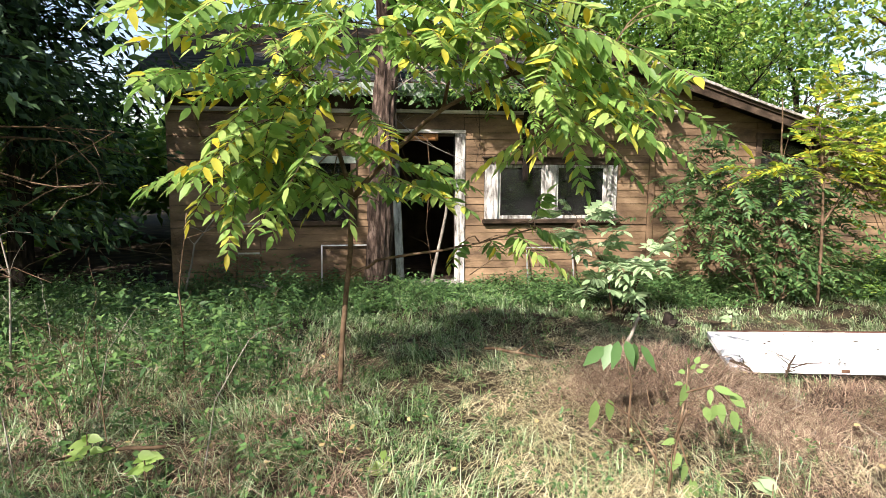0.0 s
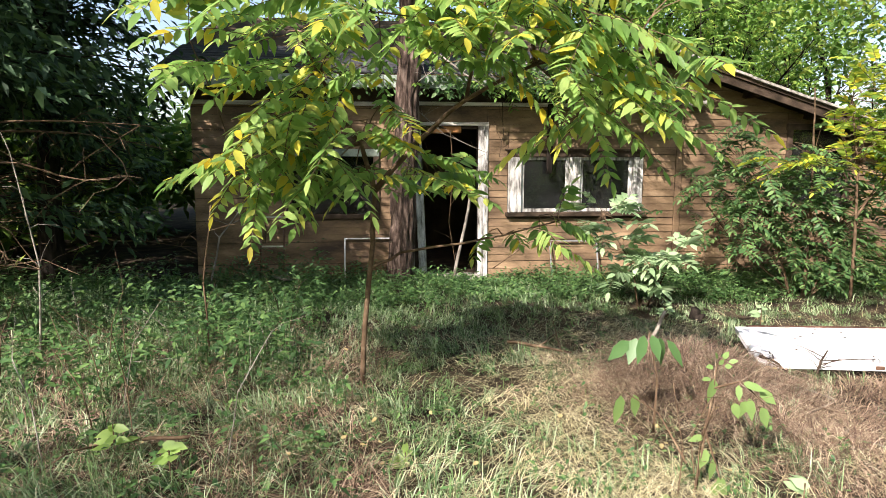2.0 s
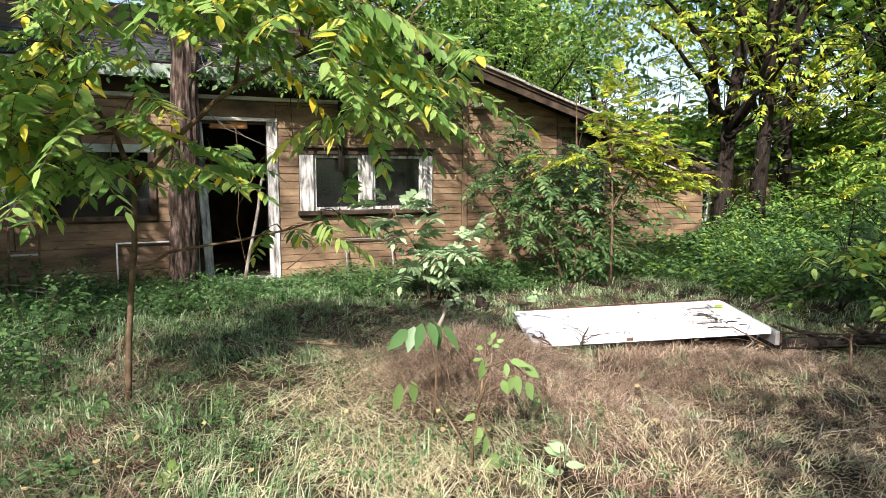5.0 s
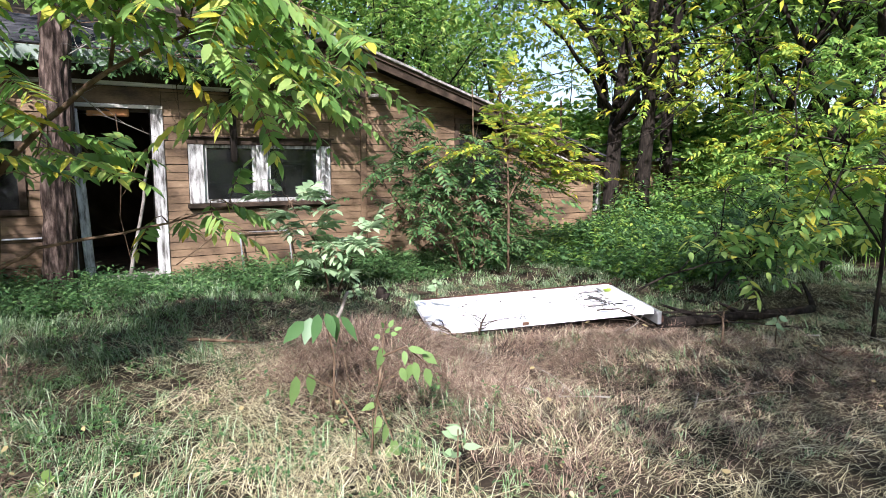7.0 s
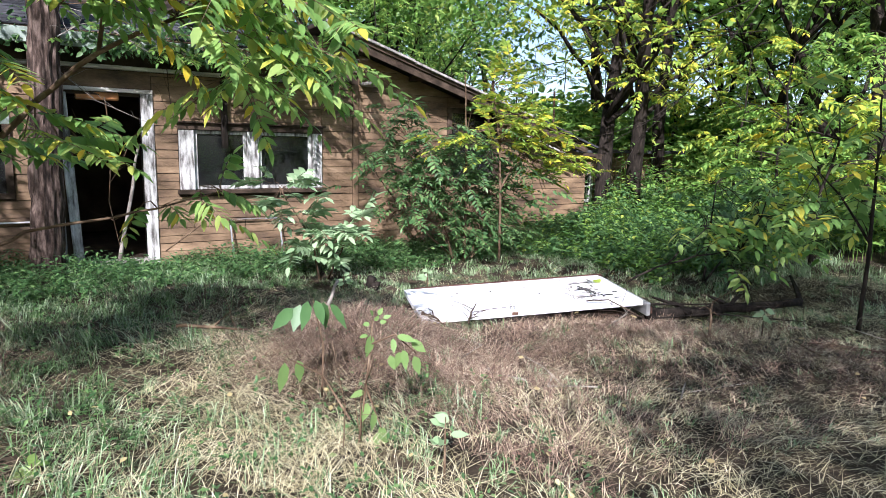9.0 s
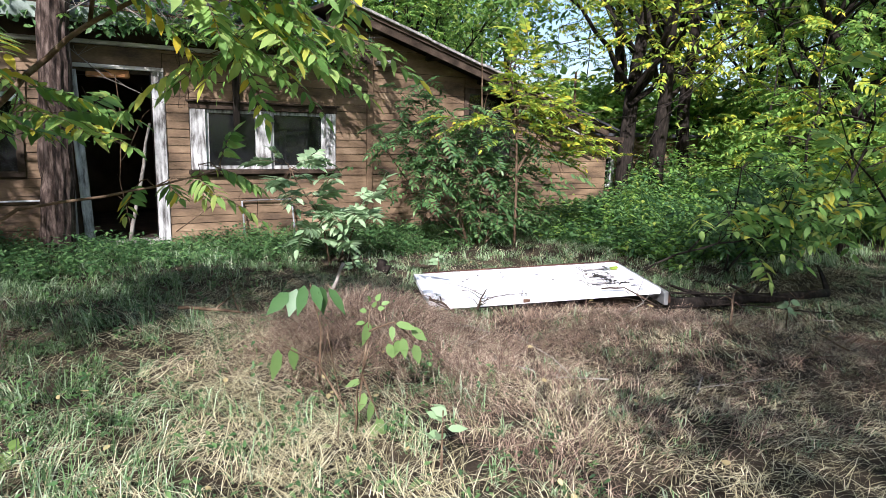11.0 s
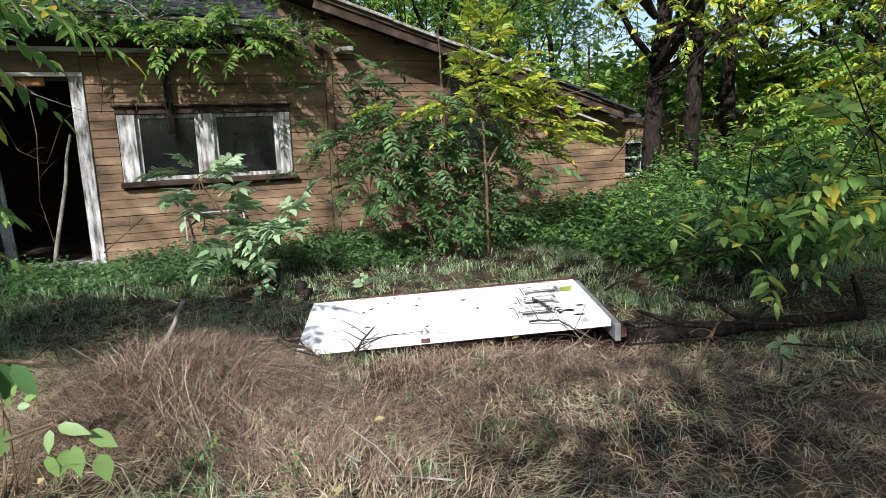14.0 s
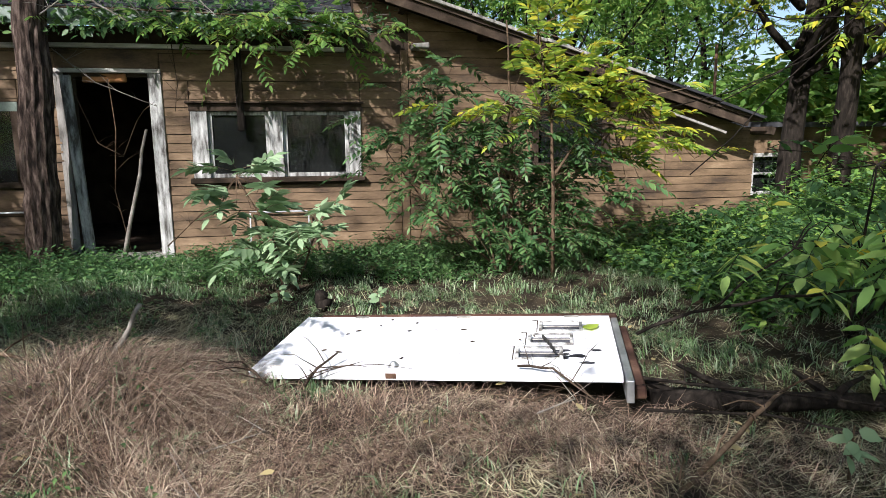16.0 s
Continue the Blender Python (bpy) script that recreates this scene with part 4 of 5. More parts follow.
    # pale sunlit plant before the window
    sapling("tree_of_heaven_shoot", "pale sunlit shoot with broad feathered leaves", "plant",
            [([(1.5, 5.95, 0), (1.42, 6.0, 0.5), (1.12, 6.15, 1.05)], 0.014, 0.006), ([(1.6, 5.95, 0), (1.75, 5.85, 0.4), (1.85, 5.8, 0.65)], 0.012, 0.005)],
            [((1.12, 6.15, 1.1), (0.05, 0.06, 0.05), 5, (-0.1, -0.35, 0.7)), ((1.05, 6.1, 0.85), (0.08, 0.08, 0.08), 8, (-0.5, -0.4, 0.35)), ((1.35, 6.0, 0.65), (0.1, 0.1, 0.1), 10, (0.2, -0.5, 0.3)), ((1.5, 5.9, 0.42), (0.12, 0.1, 0.1), 10, (-0.2, -0.5, 0.25)), ((1.78, 5.82, 0.55), (0.1, 0.08, 0.12), 9, (0.3, -0.4, 0.4))],
            M_STEM, M_LEAFPALE, 64, 7, 0.145, flen=0.4, hang=0.1)
    # young trees at the wood edge past the lying door
    sapling("sapling", "leafy young tree with a dark thin stem", "tree",
            [([(4.75, 1.7, 0), (4.77, 1.7, 0.8), (4.72, 1.7, 1.5), (4.65, 1.7, 2.2)], 0.02, 0.006), ([(4.77, 1.7, 0.8), (4.6, 1.9, 1.2), (4.4, 2.0, 1.4)], 0.012, 0.005)],
            [((4.7, 1.9, 1.25), (0.25, 0.25, 0.22), 16, (-0.2, -0.2, 0)), ((4.75, 1.8, 1.9), (0.3, 0.25, 0.3), 14, (0, -0.3, 0))],
            M_BARKDARK, M_LEAF, 66, 6, 0.12)
    sapling("fallen_branch", "leafy broken branch leaning out of the undergrowth", "branch",
            [([(3.62, 3.3, 0.28), (3.9, 3.2, 0.42), (4.29, 3.04, 0.53), (4.9, 2.95, 0.56), (5.5, 2.9, 0.6)], 0.011, 0.006), ([(4.0, 3.15, 0.45), (4.15, 3.1, 0.62), (4.35, 3.0, 0.8)], 0.009, 0.004), ([(4.9, 2.95, 0.56), (4.95, 2.8, 0.9), (4.9, 2.7, 1.2)], 0.009, 0.004)],
            [((4.85, 2.9, 0.75), (0.2, 0.2, 0.18), 20, (0.0, -0.4, 0)), ((5.15, 2.8, 0.9), (0.3, 0.25, 0.22), 24, (0.1, -0.4, 0)), ((4.3, 3.1, 0.72), (0.1, 0.1, 0.08), 5, (0.1, -0.4, 0))],
            M_BARKDARK, M_LEAF, 67, 3, 0.14, flen=0.32)
    sapling("bramble_bush", "green shrub with broad leaves beside the log", "bush",
            [([(5.4, 3.7, 0), (5.45, 3.7, 0.6), (5.5, 3.7, 1.2)], 0.016, 0.006), ([(5.4, 3.7, 0), (5.9, 3.6, 0.5), (6.2, 3.6, 1.0)], 0.014, 0.005)],
            [((5.5, 3.6, 0.8), (0.35, 0.3, 0.28), 40, (0, -0.4, 0)), ((6.0, 3.5, 0.9), (0.35, 0.3, 0.3), 36, (0, -0.4, 0))],
            M_BARKDARK, M_LEAFDK, 69, 4, 0.11, flen=0.36)
    # vines on the roof
    sapling("roof_vine", "vines and sumac shoots hanging from the broken eave", "vine",
            [([(-0.9, 7.6, 2.75), (0.2, 7.55, 2.72), (1.2, 7.55, 2.7), (2.6, 7.6, 2.6)], 0.01, 0.006), ([(1.2, 7.55, 2.7), (1.5, 7.4, 2.5), (1.7, 7.3, 2.3)], 0.007, 0.004)],
            [((0.2, 7.6, 2.65), (0.5, 0.12, 0.07), 26, (0, -0.6, 0)), ((1.4, 7.45, 2.62), (0.4, 0.1, 0.1), 30, (0.2, -0.6, 0.1)), ((2.2, 7.48, 2.55), (0.4, 0.1, 0.12), 34, (0.3, -0.6, 0)), ((1.2, 7.4, 2.4), (0.25, 0.08, 0.08), 8, (0.1, -0.6, -0.3))],
            M_STEM, M_WOODS, 68, 7, 0.095, flen=0.42)


build_bushes()


# ---- lying door ----
def build_lying_door():
    ang = math.degrees(math.atan2(-0.71, 1.9))
    m = pose(1.44, 3.59, 0.075, 3.0, -2.8, ang)
    d = thing("white_door", "dirty white panel door with three small staggered lights lying in grass", "door", at=m)
    Lx, Wy, T = 2.03, 0.91, 0.045
    lites = [(0.735 * Lx, 0.845 * Lx, 0.20, 0.34), (0.765 * Lx, 0.875 * Lx, 0.42, 0.56), (0.795 * Lx, 0.905 * Lx, 0.64, 0.78)]
    bm = bmesh.new()
    for a, b, c, e in wall_pieces(0, Lx, 0, Wy, lites):
        block(bm, a, b, c, e, 0, T)
    bmesh.ops.remove_doubles(bm, verts=bm.verts, dist=0.0005)
    part("door_leaf", bm, M_DOORWHITE, d)
    for a, b, c, e in lites:
        fm = bmesh.new()
        w, o = 0.035, 0.006
        for q in ((a - w, a - w + o, c - w + o, e + w), (a - w - 0.03, a - w + o, e + w, e + w + o)):
            block(fm, q[0], q[1], q[2], q[3], T, T + 0.003)
        part("light_joint", fm, M_DARKWOOD, d, "dark open joint beside the light")
        mm = bmesh.new()
        w = 0.02
        for q in ((a - w, b + w, c - w, c), (a - w, b + w, e, e + w), (a - w, a, c, e), (b, b + w, c, e)):
            block(mm, q[0], q[1], q[2], q[3], T, T + 0.009, 0.004)
        part("moulding", mm, M_CASING, d)
        part("light_pane", blk(a, b, c, e, 0.026, 0.03), M_PANEGREY, d, "dirty grey pane")
        part("light_bar", blk(a, b, (c + e) / 2 + 0.02, (c + e) / 2 + 0.032, 0.031, 0.038, 0.003), M_GREY, d)
    part("rose", tube(bmesh.new(), [Vector((0.82, 0.075, T)), Vector((0.82, 0.075, T + 0.008)), Vector((0.82, 0.075, T + 0.03))], [0.032, 0.03, 0.012], 14), M_METAL, d, "dull lock rose without a knob")
    part("latch_plate", blk(0.79, 0.85, -0.003, 0.0, 0.008, 0.038), M_RUST, d, "dark latch plate")
    for x in (0.35, 1.05, 1.75):
        part("hinge", blk(x, x + 0.09, Wy - 0.03, Wy + 0.004, T, T + 0.004), M_GREY, d, "grey hinge leaf")
    # frame boards still hanging at the top end
    part("frame_board", blk(Lx + 0.012, Lx + 0.05, -0.05, Wy + 0.03, -0.09, 0.03, 0.004), M_METAL, d, "dull metal threshold strip")
    part("frame_board", blk(Lx + 0.055, Lx + 0.115, 0.02, Wy + 0.03, -0.11, -0.03, 0.01, rough=0.006), M_REDWOOD, d, "red-brown rotten frame board")
    part("back_rail", blk(0.1, Lx + 0.05, Wy + 0.005, Wy + 0.04, -0.05, T + 0.006, 0.005), M_REDWOOD, d, "red-brown frame strip along the hinge side")
    # flaked paint
    fr = random.Random(6)
    for k in range(7):
        cx, cy = fr.uniform(1.72, 1.97), fr.uniform(0.12, 0.36)
        rx, ry = fr.uniform(0.015, 0.06), fr.uniform(0.012, 0.03)
        pm = bmesh.new()
        ring = [pm.verts.new((cx + rx * math.cos(a) * fr.uniform(0.5, 1.2), cy + ry * math.sin(a) * fr.uniform(0.5, 1.2), T + 0.0015)) for a in [i * 0.63 for i in range(10)]]
        pm.faces.new(ring)
        bmesh.ops.solidify(pm, geom=pm.faces[:], thickness=0.001)
        part("bare_patch", pm, M_PANEGREY, d, "grey patch of flaked paint")
    # bits lying on it
    rng = random.Random(8)
    for k in range(14):
        x, y = rng.uniform(0.3, 1.7), rng.uniform(0.08, 0.86)
        p = m @ Vector((x, y, T + 0.006))
        l = rng.uniform(0.01, 0.045)
        bm = tube(bmesh.new(), bent(p, m @ Vector((x + l, y + rng.uniform(-0.02, 0.02), T + 0.008)), 2), [0.003, 0.005, 0.002], 5)
        tagged(obj("bark_scrap", bm, M_DARKWOOD), "dark scrap of bark on the white door", "debris", "scraps on the lying door")
    V, T2 = leaves([m @ Vector((1.86, 0.62, T + 0.02))], [(0.8, 0.3, 0.05)], [(0, 0, 1)], [0.13], [0.085], 0.0, 0.05)
    tagged(np_mesh("yellow_leaf", V, T2, M_LEAFYEL), "yellow fallen leaf on the white door", "leaf")
    # chain hooked through the middle light
    ch = thing("chain", "short dark steel chain hooked through the door light", "chain")
    path = bent(m @ Vector((1.62, 0.50, T + 0.016)), m @ Vector((1.69, 0.26, T + 0.018)), 9, 0.006)
    for k, (a, b) in enumerate(zip(path, path[1:])):
        c, dd = (a + b) / 2, (b - a).normalized()
        s = dd.cross(Vector((0, 0, 1))).normalized() if k % 2 else Vector((0, 0, 1))
        ring = [c + dd * 0.019 * math.cos(t) + s * 0.009 * math.sin(t) for t in [2 * math.pi * i / 10 for i in range(11)]]
        part("link", tube(bmesh.new(), ring, [0.0045] * 11, 5), M_STEEL, ch)


build_lying_door()


def build_drag_chain():
    ch = thing("chain", "long rusty steel chain lying through the grass", "chain")
    a, b = Vector((4.00, 1.70, 0)), Vector((5.41, -0.24, 0))
    n = 46
    way = (b - a).normalized()
    link = None
    for k in range(n):
        p = a.lerp(b, k / (n - 1))
        p += Vector((-way.y, way.x, 0)) * 0.03 * math.sin(k * 0.35)
        p.z = float(rise(p.x, p.y)) + 0.035
        m = Matrix.Translation(p) @ Matrix.Rotation(math.atan2(way.y, way.x), 4, "Z") @ Matrix.Rotation(radians(38 if k % 2 else -48), 4, "X")
        if link is None:
            ring = [Vector((0.033 * math.cos(t), 0.017 * math.sin(t), 0)) for t in [2 * math.pi * i / 12 for i in range(13)]]
            link = part("link", tube(bmesh.new(), ring, [0.0065] * 13, 5), M_RUST, ch, smooth=True)
            link.matrix_world = m
        else:
            o = new("link", link.data)
            o.parent = ch
            o.matrix_world = m


build_drag_chain()


# ---- sticks, logs and clutter ----
def stick(name, label, category, pts, r0, r1, mat, twigs=0, seed=1, sides=7, group=""):
    rng = random.Random(seed)
    v = [Vector(p) for p in pts]
    fine = []
    for a, b in zip(v, v[1:]):
        fine += bent(a, b, 3, 0, r0 * 0.5, rng)[:-1]
    fine.append(v[-1])
    bm = tube(bmesh.new(), fine, taper(r0, r1, len(fine)), sides, 0.12, rng)
    ob = tagged(obj(name, bm, mat, smooth=True), label, category, group)
    for k in range(twigs):
        p = fine[rng.randrange(1, len(fine))]
        q = p + Vector((rng.gauss(0, 0.2), rng.gauss(0, 0.2), abs(rng.gauss(0.08, 0.1))))
        part("side_twig", tube(bmesh.new(), bent(p, q, 3, 0.02, 0.015, rng), taper(r1 * 0.8, r1 * 0.25, 4), 4), mat, ob)
    return ob


def build_clutter():
    stick("dead_branch", "dark broken twig poking over the white door", "branch", [(1.75, 3.35, 0.1), (1.82, 3.42, 0.17), (1.93, 3.5, 0.22)], 0.011, 0.005, M_DARKWOOD, 9, 21, 6)
    stick("dead_branch", "dark broken twig poking over the white door", "branch", [(1.38, 3.5, 0.2), (1.47, 3.46, 0.17), (1.55, 3.4, 0.1)], 0.012, 0.007, M_DARKWOOD, 3, 22, 6)
    stick("dead_branch", "dark broken twig poking over the white door", "branch", [(2.85, 3.1, 0.22), (3.0, 2.98, 0.24), (3.2, 2.75, 0.1)], 0.008, 0.004, M_DARKWOOD, 6, 23, 5)
    stick("leaning_pole", "grey split pole leaning in the dark doorway", "pole", [(-0.36, 7.74, 0.03), (-0.2, 7.83, 0.77), (-0.05, 7.92, 1.5)], 0.028, 0.014, M_TWIG)
    stick("dead_vine", "thin dead vine hanging across the doorway", "vine", [(-0.75, 7.88, 1.9), (-0.55, 7.85, 1.35), (-0.3, 7.86, 1.2), (-0.12, 7.85, 1.6)], 0.005, 0.003, M_STEM, 8, 3, 5)
    stick("dead_vine", "thin dead vine hanging across the doorway", "vine", [(-0.9, 7.8, 2.35), (-0.5, 7.8, 2.0), (0.1, 7.85, 1.75)], 0.005, 0.003, M_TWIG, 9, 4, 5)
    stick("dead_vine", "thin dead vine hanging in the doorway", "vine", [(-0.4, 7.9, 2.05), (-0.36, 7.88, 1.5), (-0.42, 7.86, 0.8), (-0.3, 7.85, 0.1)], 0.006, 0.004, M_STEM, 5, 24, 5)
    stick("dead_vine", "thin dead vine hanging beside the doorway", "vine", [(0.3, 7.85, 2.45), (0.33, 7.88, 2.0), (0.28, 7.9, 1.7)], 0.006, 0.003, M_DARKWOOD, 7, 25, 5)
    stick("dead_branch", "bleached dead branch caught on the roof edge", "branch", [(-0.6, 7.5, 2.98), (-0.3, 7.45, 2.75), (0.05, 7.42, 2.55)], 0.014, 0.006, M_TWIG, 7, 5)
    stick("log", "dark rotting log lying beside the white door", "log", [(3.55, 2.98, 0.02), (4.0, 2.85, 0.03), (4.6, 2.68, 0.04), (5.3, 2.5, 0.06)], 0.06, 0.04, M_BARKDARK, 7, 6, 10)
    stick("dead_branch", "pale peeling branch lying on the ground", "branch", [(3.0, 1.95, 0.03), (3.3, 2.16, 0.06), (3.8, 2.5, 0.12), (4.15, 2.72, 0.14)], 0.016, 0.009, M_STEM, 6, 7)
    stick("dead_branch", "thin dead branch across the log", "branch", [(3.5, 3.0, 0.14), (4.1, 2.7, 0.13), (4.8, 2.4, 0.08)], 0.01, 0.005, M_BARKDARK, 8, 8)
    stick("dead_branch", "thin dead branch across the log", "branch", [(3.4, 2.8, 0.06), (3.9, 2.55, 0.1), (4.6, 2.1, 0.04)], 0.009, 0.004, M_BARKDARK, 8, 9)
    stick("wooden_stake", "pale split stake poking out of dead grass", "stick", [(0.62, 3.86, 0.1), (0.72, 3.88, 0.26), (0.82, 3.9, 0.46)], 0.022, 0.012, M_TWIG, 0, 10)
    stick("stick", "short grey stick on the grass", "stick", [(-0.35, 4.35, 0.12), (-0.1, 4.25, 0.1), (0.15, 4.15, 0.07)], 0.016, 0.009, M_STEM, 2, 11)
    stick("dead_branch", "thin twig bent before the window", "branch", [(0.15, 7.6, 0.2), (0.6, 7.3, 0.6), (1.2, 7.0, 0.62), (1.7, 6.8, 0.5)], 0.009, 0.004, M_STEM, 6, 12, 5)
    stick("dead_branch", "curved bleached branch in the undergrowth", "branch", [(-2.7, 7.2, 0.2), (-2.45, 6.9, 0.22), (-2.2, 6.6, 0.0)], 0.016, 0.01, M_TWIG, 3, 13)
    stick("dead_branch", "thin bare sapling against the wall", "branch", [(-3.5, 7.3, 0.0), (-3.35, 7.3, 0.7), (-3.0, 7.3, 1.15)], 0.014, 0.006, M_TWIG, 4, 14)
    stick("stump", "small broken stump in the dead grass", "stump", [(1.85, 5.3, 0), (1.85, 5.3, 0.12)], 0.06, 0.055, M_BARKDARK, 0, 15, 9)
    for k, (p, q) in enumerate((((-0.2, 7.4, 2.95), (0.15, 7.35, 2.6)), ((0.5, 7.5, 2.9), (0.9, 7.35, 2.62)), ((-1.0, 7.5, 2.55), (-0.3, 7.6, 2.9)), ((1.9, 7.5, 2.7), (2.5, 7.4, 2.5)))):
        mid = ((p[0] + q[0]) / 2, p[1] - 0.05, (p[2] + q[2]) / 2 + 0.06)
        stick("dead_branch", "bleached twig tangled along the roof edge", "branch", [p, mid, q], 0.009, 0.004, M_TWIG, 8, 30 + k, 5, "twigs along the roof edge")
    yr = random.Random(40)
    for k in range(16):
        x, y, a, l = yr.uniform(1.2, 4.8), yr.uniform(1.2, 3.0), yr.uniform(0, 3.1), yr.uniform(0.12, 0.4)
        z = float(rise(np.array(x), np.array(y))) + 0.05
        stick("twig", "thin dead twig lying in the grass", "stick", [(x, y, z), (x + l * math.cos(a), y + l * math.sin(a), z + yr.uniform(-0.02, 0.05))], 0.006, 0.003, M_STEM if k % 2 else M_TWIG, 2, 50 + k, 5, "twigs in the grass")
    for k in range(26):
        x, y, h = yr.uniform(-4.8, -2.1), yr.uniform(2.4, 5.4), yr.uniform(0.35, 0.95)
        lx, ly = yr.uniform(-0.3, 0.3), yr.uniform(-0.2, 0.2)
        stick("dead_stalk", "thin dry brown stalk leaning among the weeds", "stalk", [(x, y, 0), (x + lx * 0.3, y + ly * 0.3, h * 0.6), (x + lx, y + ly, h)], 0.0045, 0.002, M_STEM if k % 3 else M_TWIG, 3, 140 + k, 5, "dead stalks among the weeds")
    stick("dead_branch", "bare thin sapling stem among the weeds", "branch", [(-2.75, 4.2, 0), (-2.78, 4.2, 0.7), (-2.7, 4.2, 1.3)], 0.009, 0.004, M_STEM, 6, 80)
    stick("dead_branch", "bare thin sapling stem among the weeds", "branch", [(-4.2, 4.6, 0), (-4.15, 4.6, 0.8), (-4.3, 4.6, 1.7)], 0.01, 0.004, M_TWIG, 8, 81)
    stick("dead_branch", "bare thin sapling stem among the weeds", "branch", [(-3.0, 2.6, 0.12), (-2.8, 2.62, 0.14), (-2.45, 2.66, 0.13)], 0.014, 0.01, M_STEM, 1, 82)
    # ladder against the wall
    lad = thing("step_ladder", "narrow grey metal ladder leaning at the wall", "ladder")
    for x in (-2.92, -2.62):
        part("rail", tube(bmesh.new(), [Vector((x, 7.55, 0.02)), Vector((x, 7.9, 1.15))], [0.014, 0.014], 6), M_RUST, lad)
    for k in range(3):
        part("rung", blk(-2.92, -2.62, 7.6 + 0.13 * k, 7.63 + 0.13 * k, 0.13 + 0.38 * k, 0.15 + 0.38 * k, 0.003), M_METAL, lad)
    tagged(obj("meter_box", blk(-3.0, -2.86, WY - 0.12, WY - 0.03, 1.05, 1.35, 0.012), M_CASING), "small white meter box on the wall", "box")
    # screen frames leaning under the window and by the tree
    for x0, x1, h, lab in ((1.02, 1.72, 0.55, "thin grey screen frame leaning under the window"), (-1.85, -1.2, 0.62, "dark empty screen frame leaning by the trunk")):
        f = thing("screen_frame", lab, "frame", "leaning screen frames", pose(x0, WY - 0.22, 0, -15, 0, 0))
        w = x1 - x0
        for q in ((0, 0.02, 0, h), (w - 0.02, w, 0, h - 0.04), (0.02, w - 0.02, h - 0.02, h)):
            part("frame_bar", blk(q[0], q[1], 0, 0.015, q[2], q[3], 0.003, m=Matrix.Shear("XZ", 4, (0, 0))), M_METAL, f)
    tagged(obj("downpipe", blk(0.95, 1.03, WY - 0.12, WY - 0.066, 1.47, 2.42, 0.01), M_BARKDARK), "short dark stub of a downpipe above the window", "pipe")


build_clutter()


# ---- grass and low growth ----
def zone(nr, n, x0, x1, y0, y1):
    x, y = nr.uniform(x0, x1, n), nr.uniform(y0, y1, n)
    return x, y


def patch(x, y, s=1.0):
    return 0.5 + 0.5 * np.sin(x * 2.1 * s + 1.3 * np.sin(y * 1.7 * s)) * np.cos(y * 1.9 * s + 0.8 * np.sin(x * 2.6 * s))


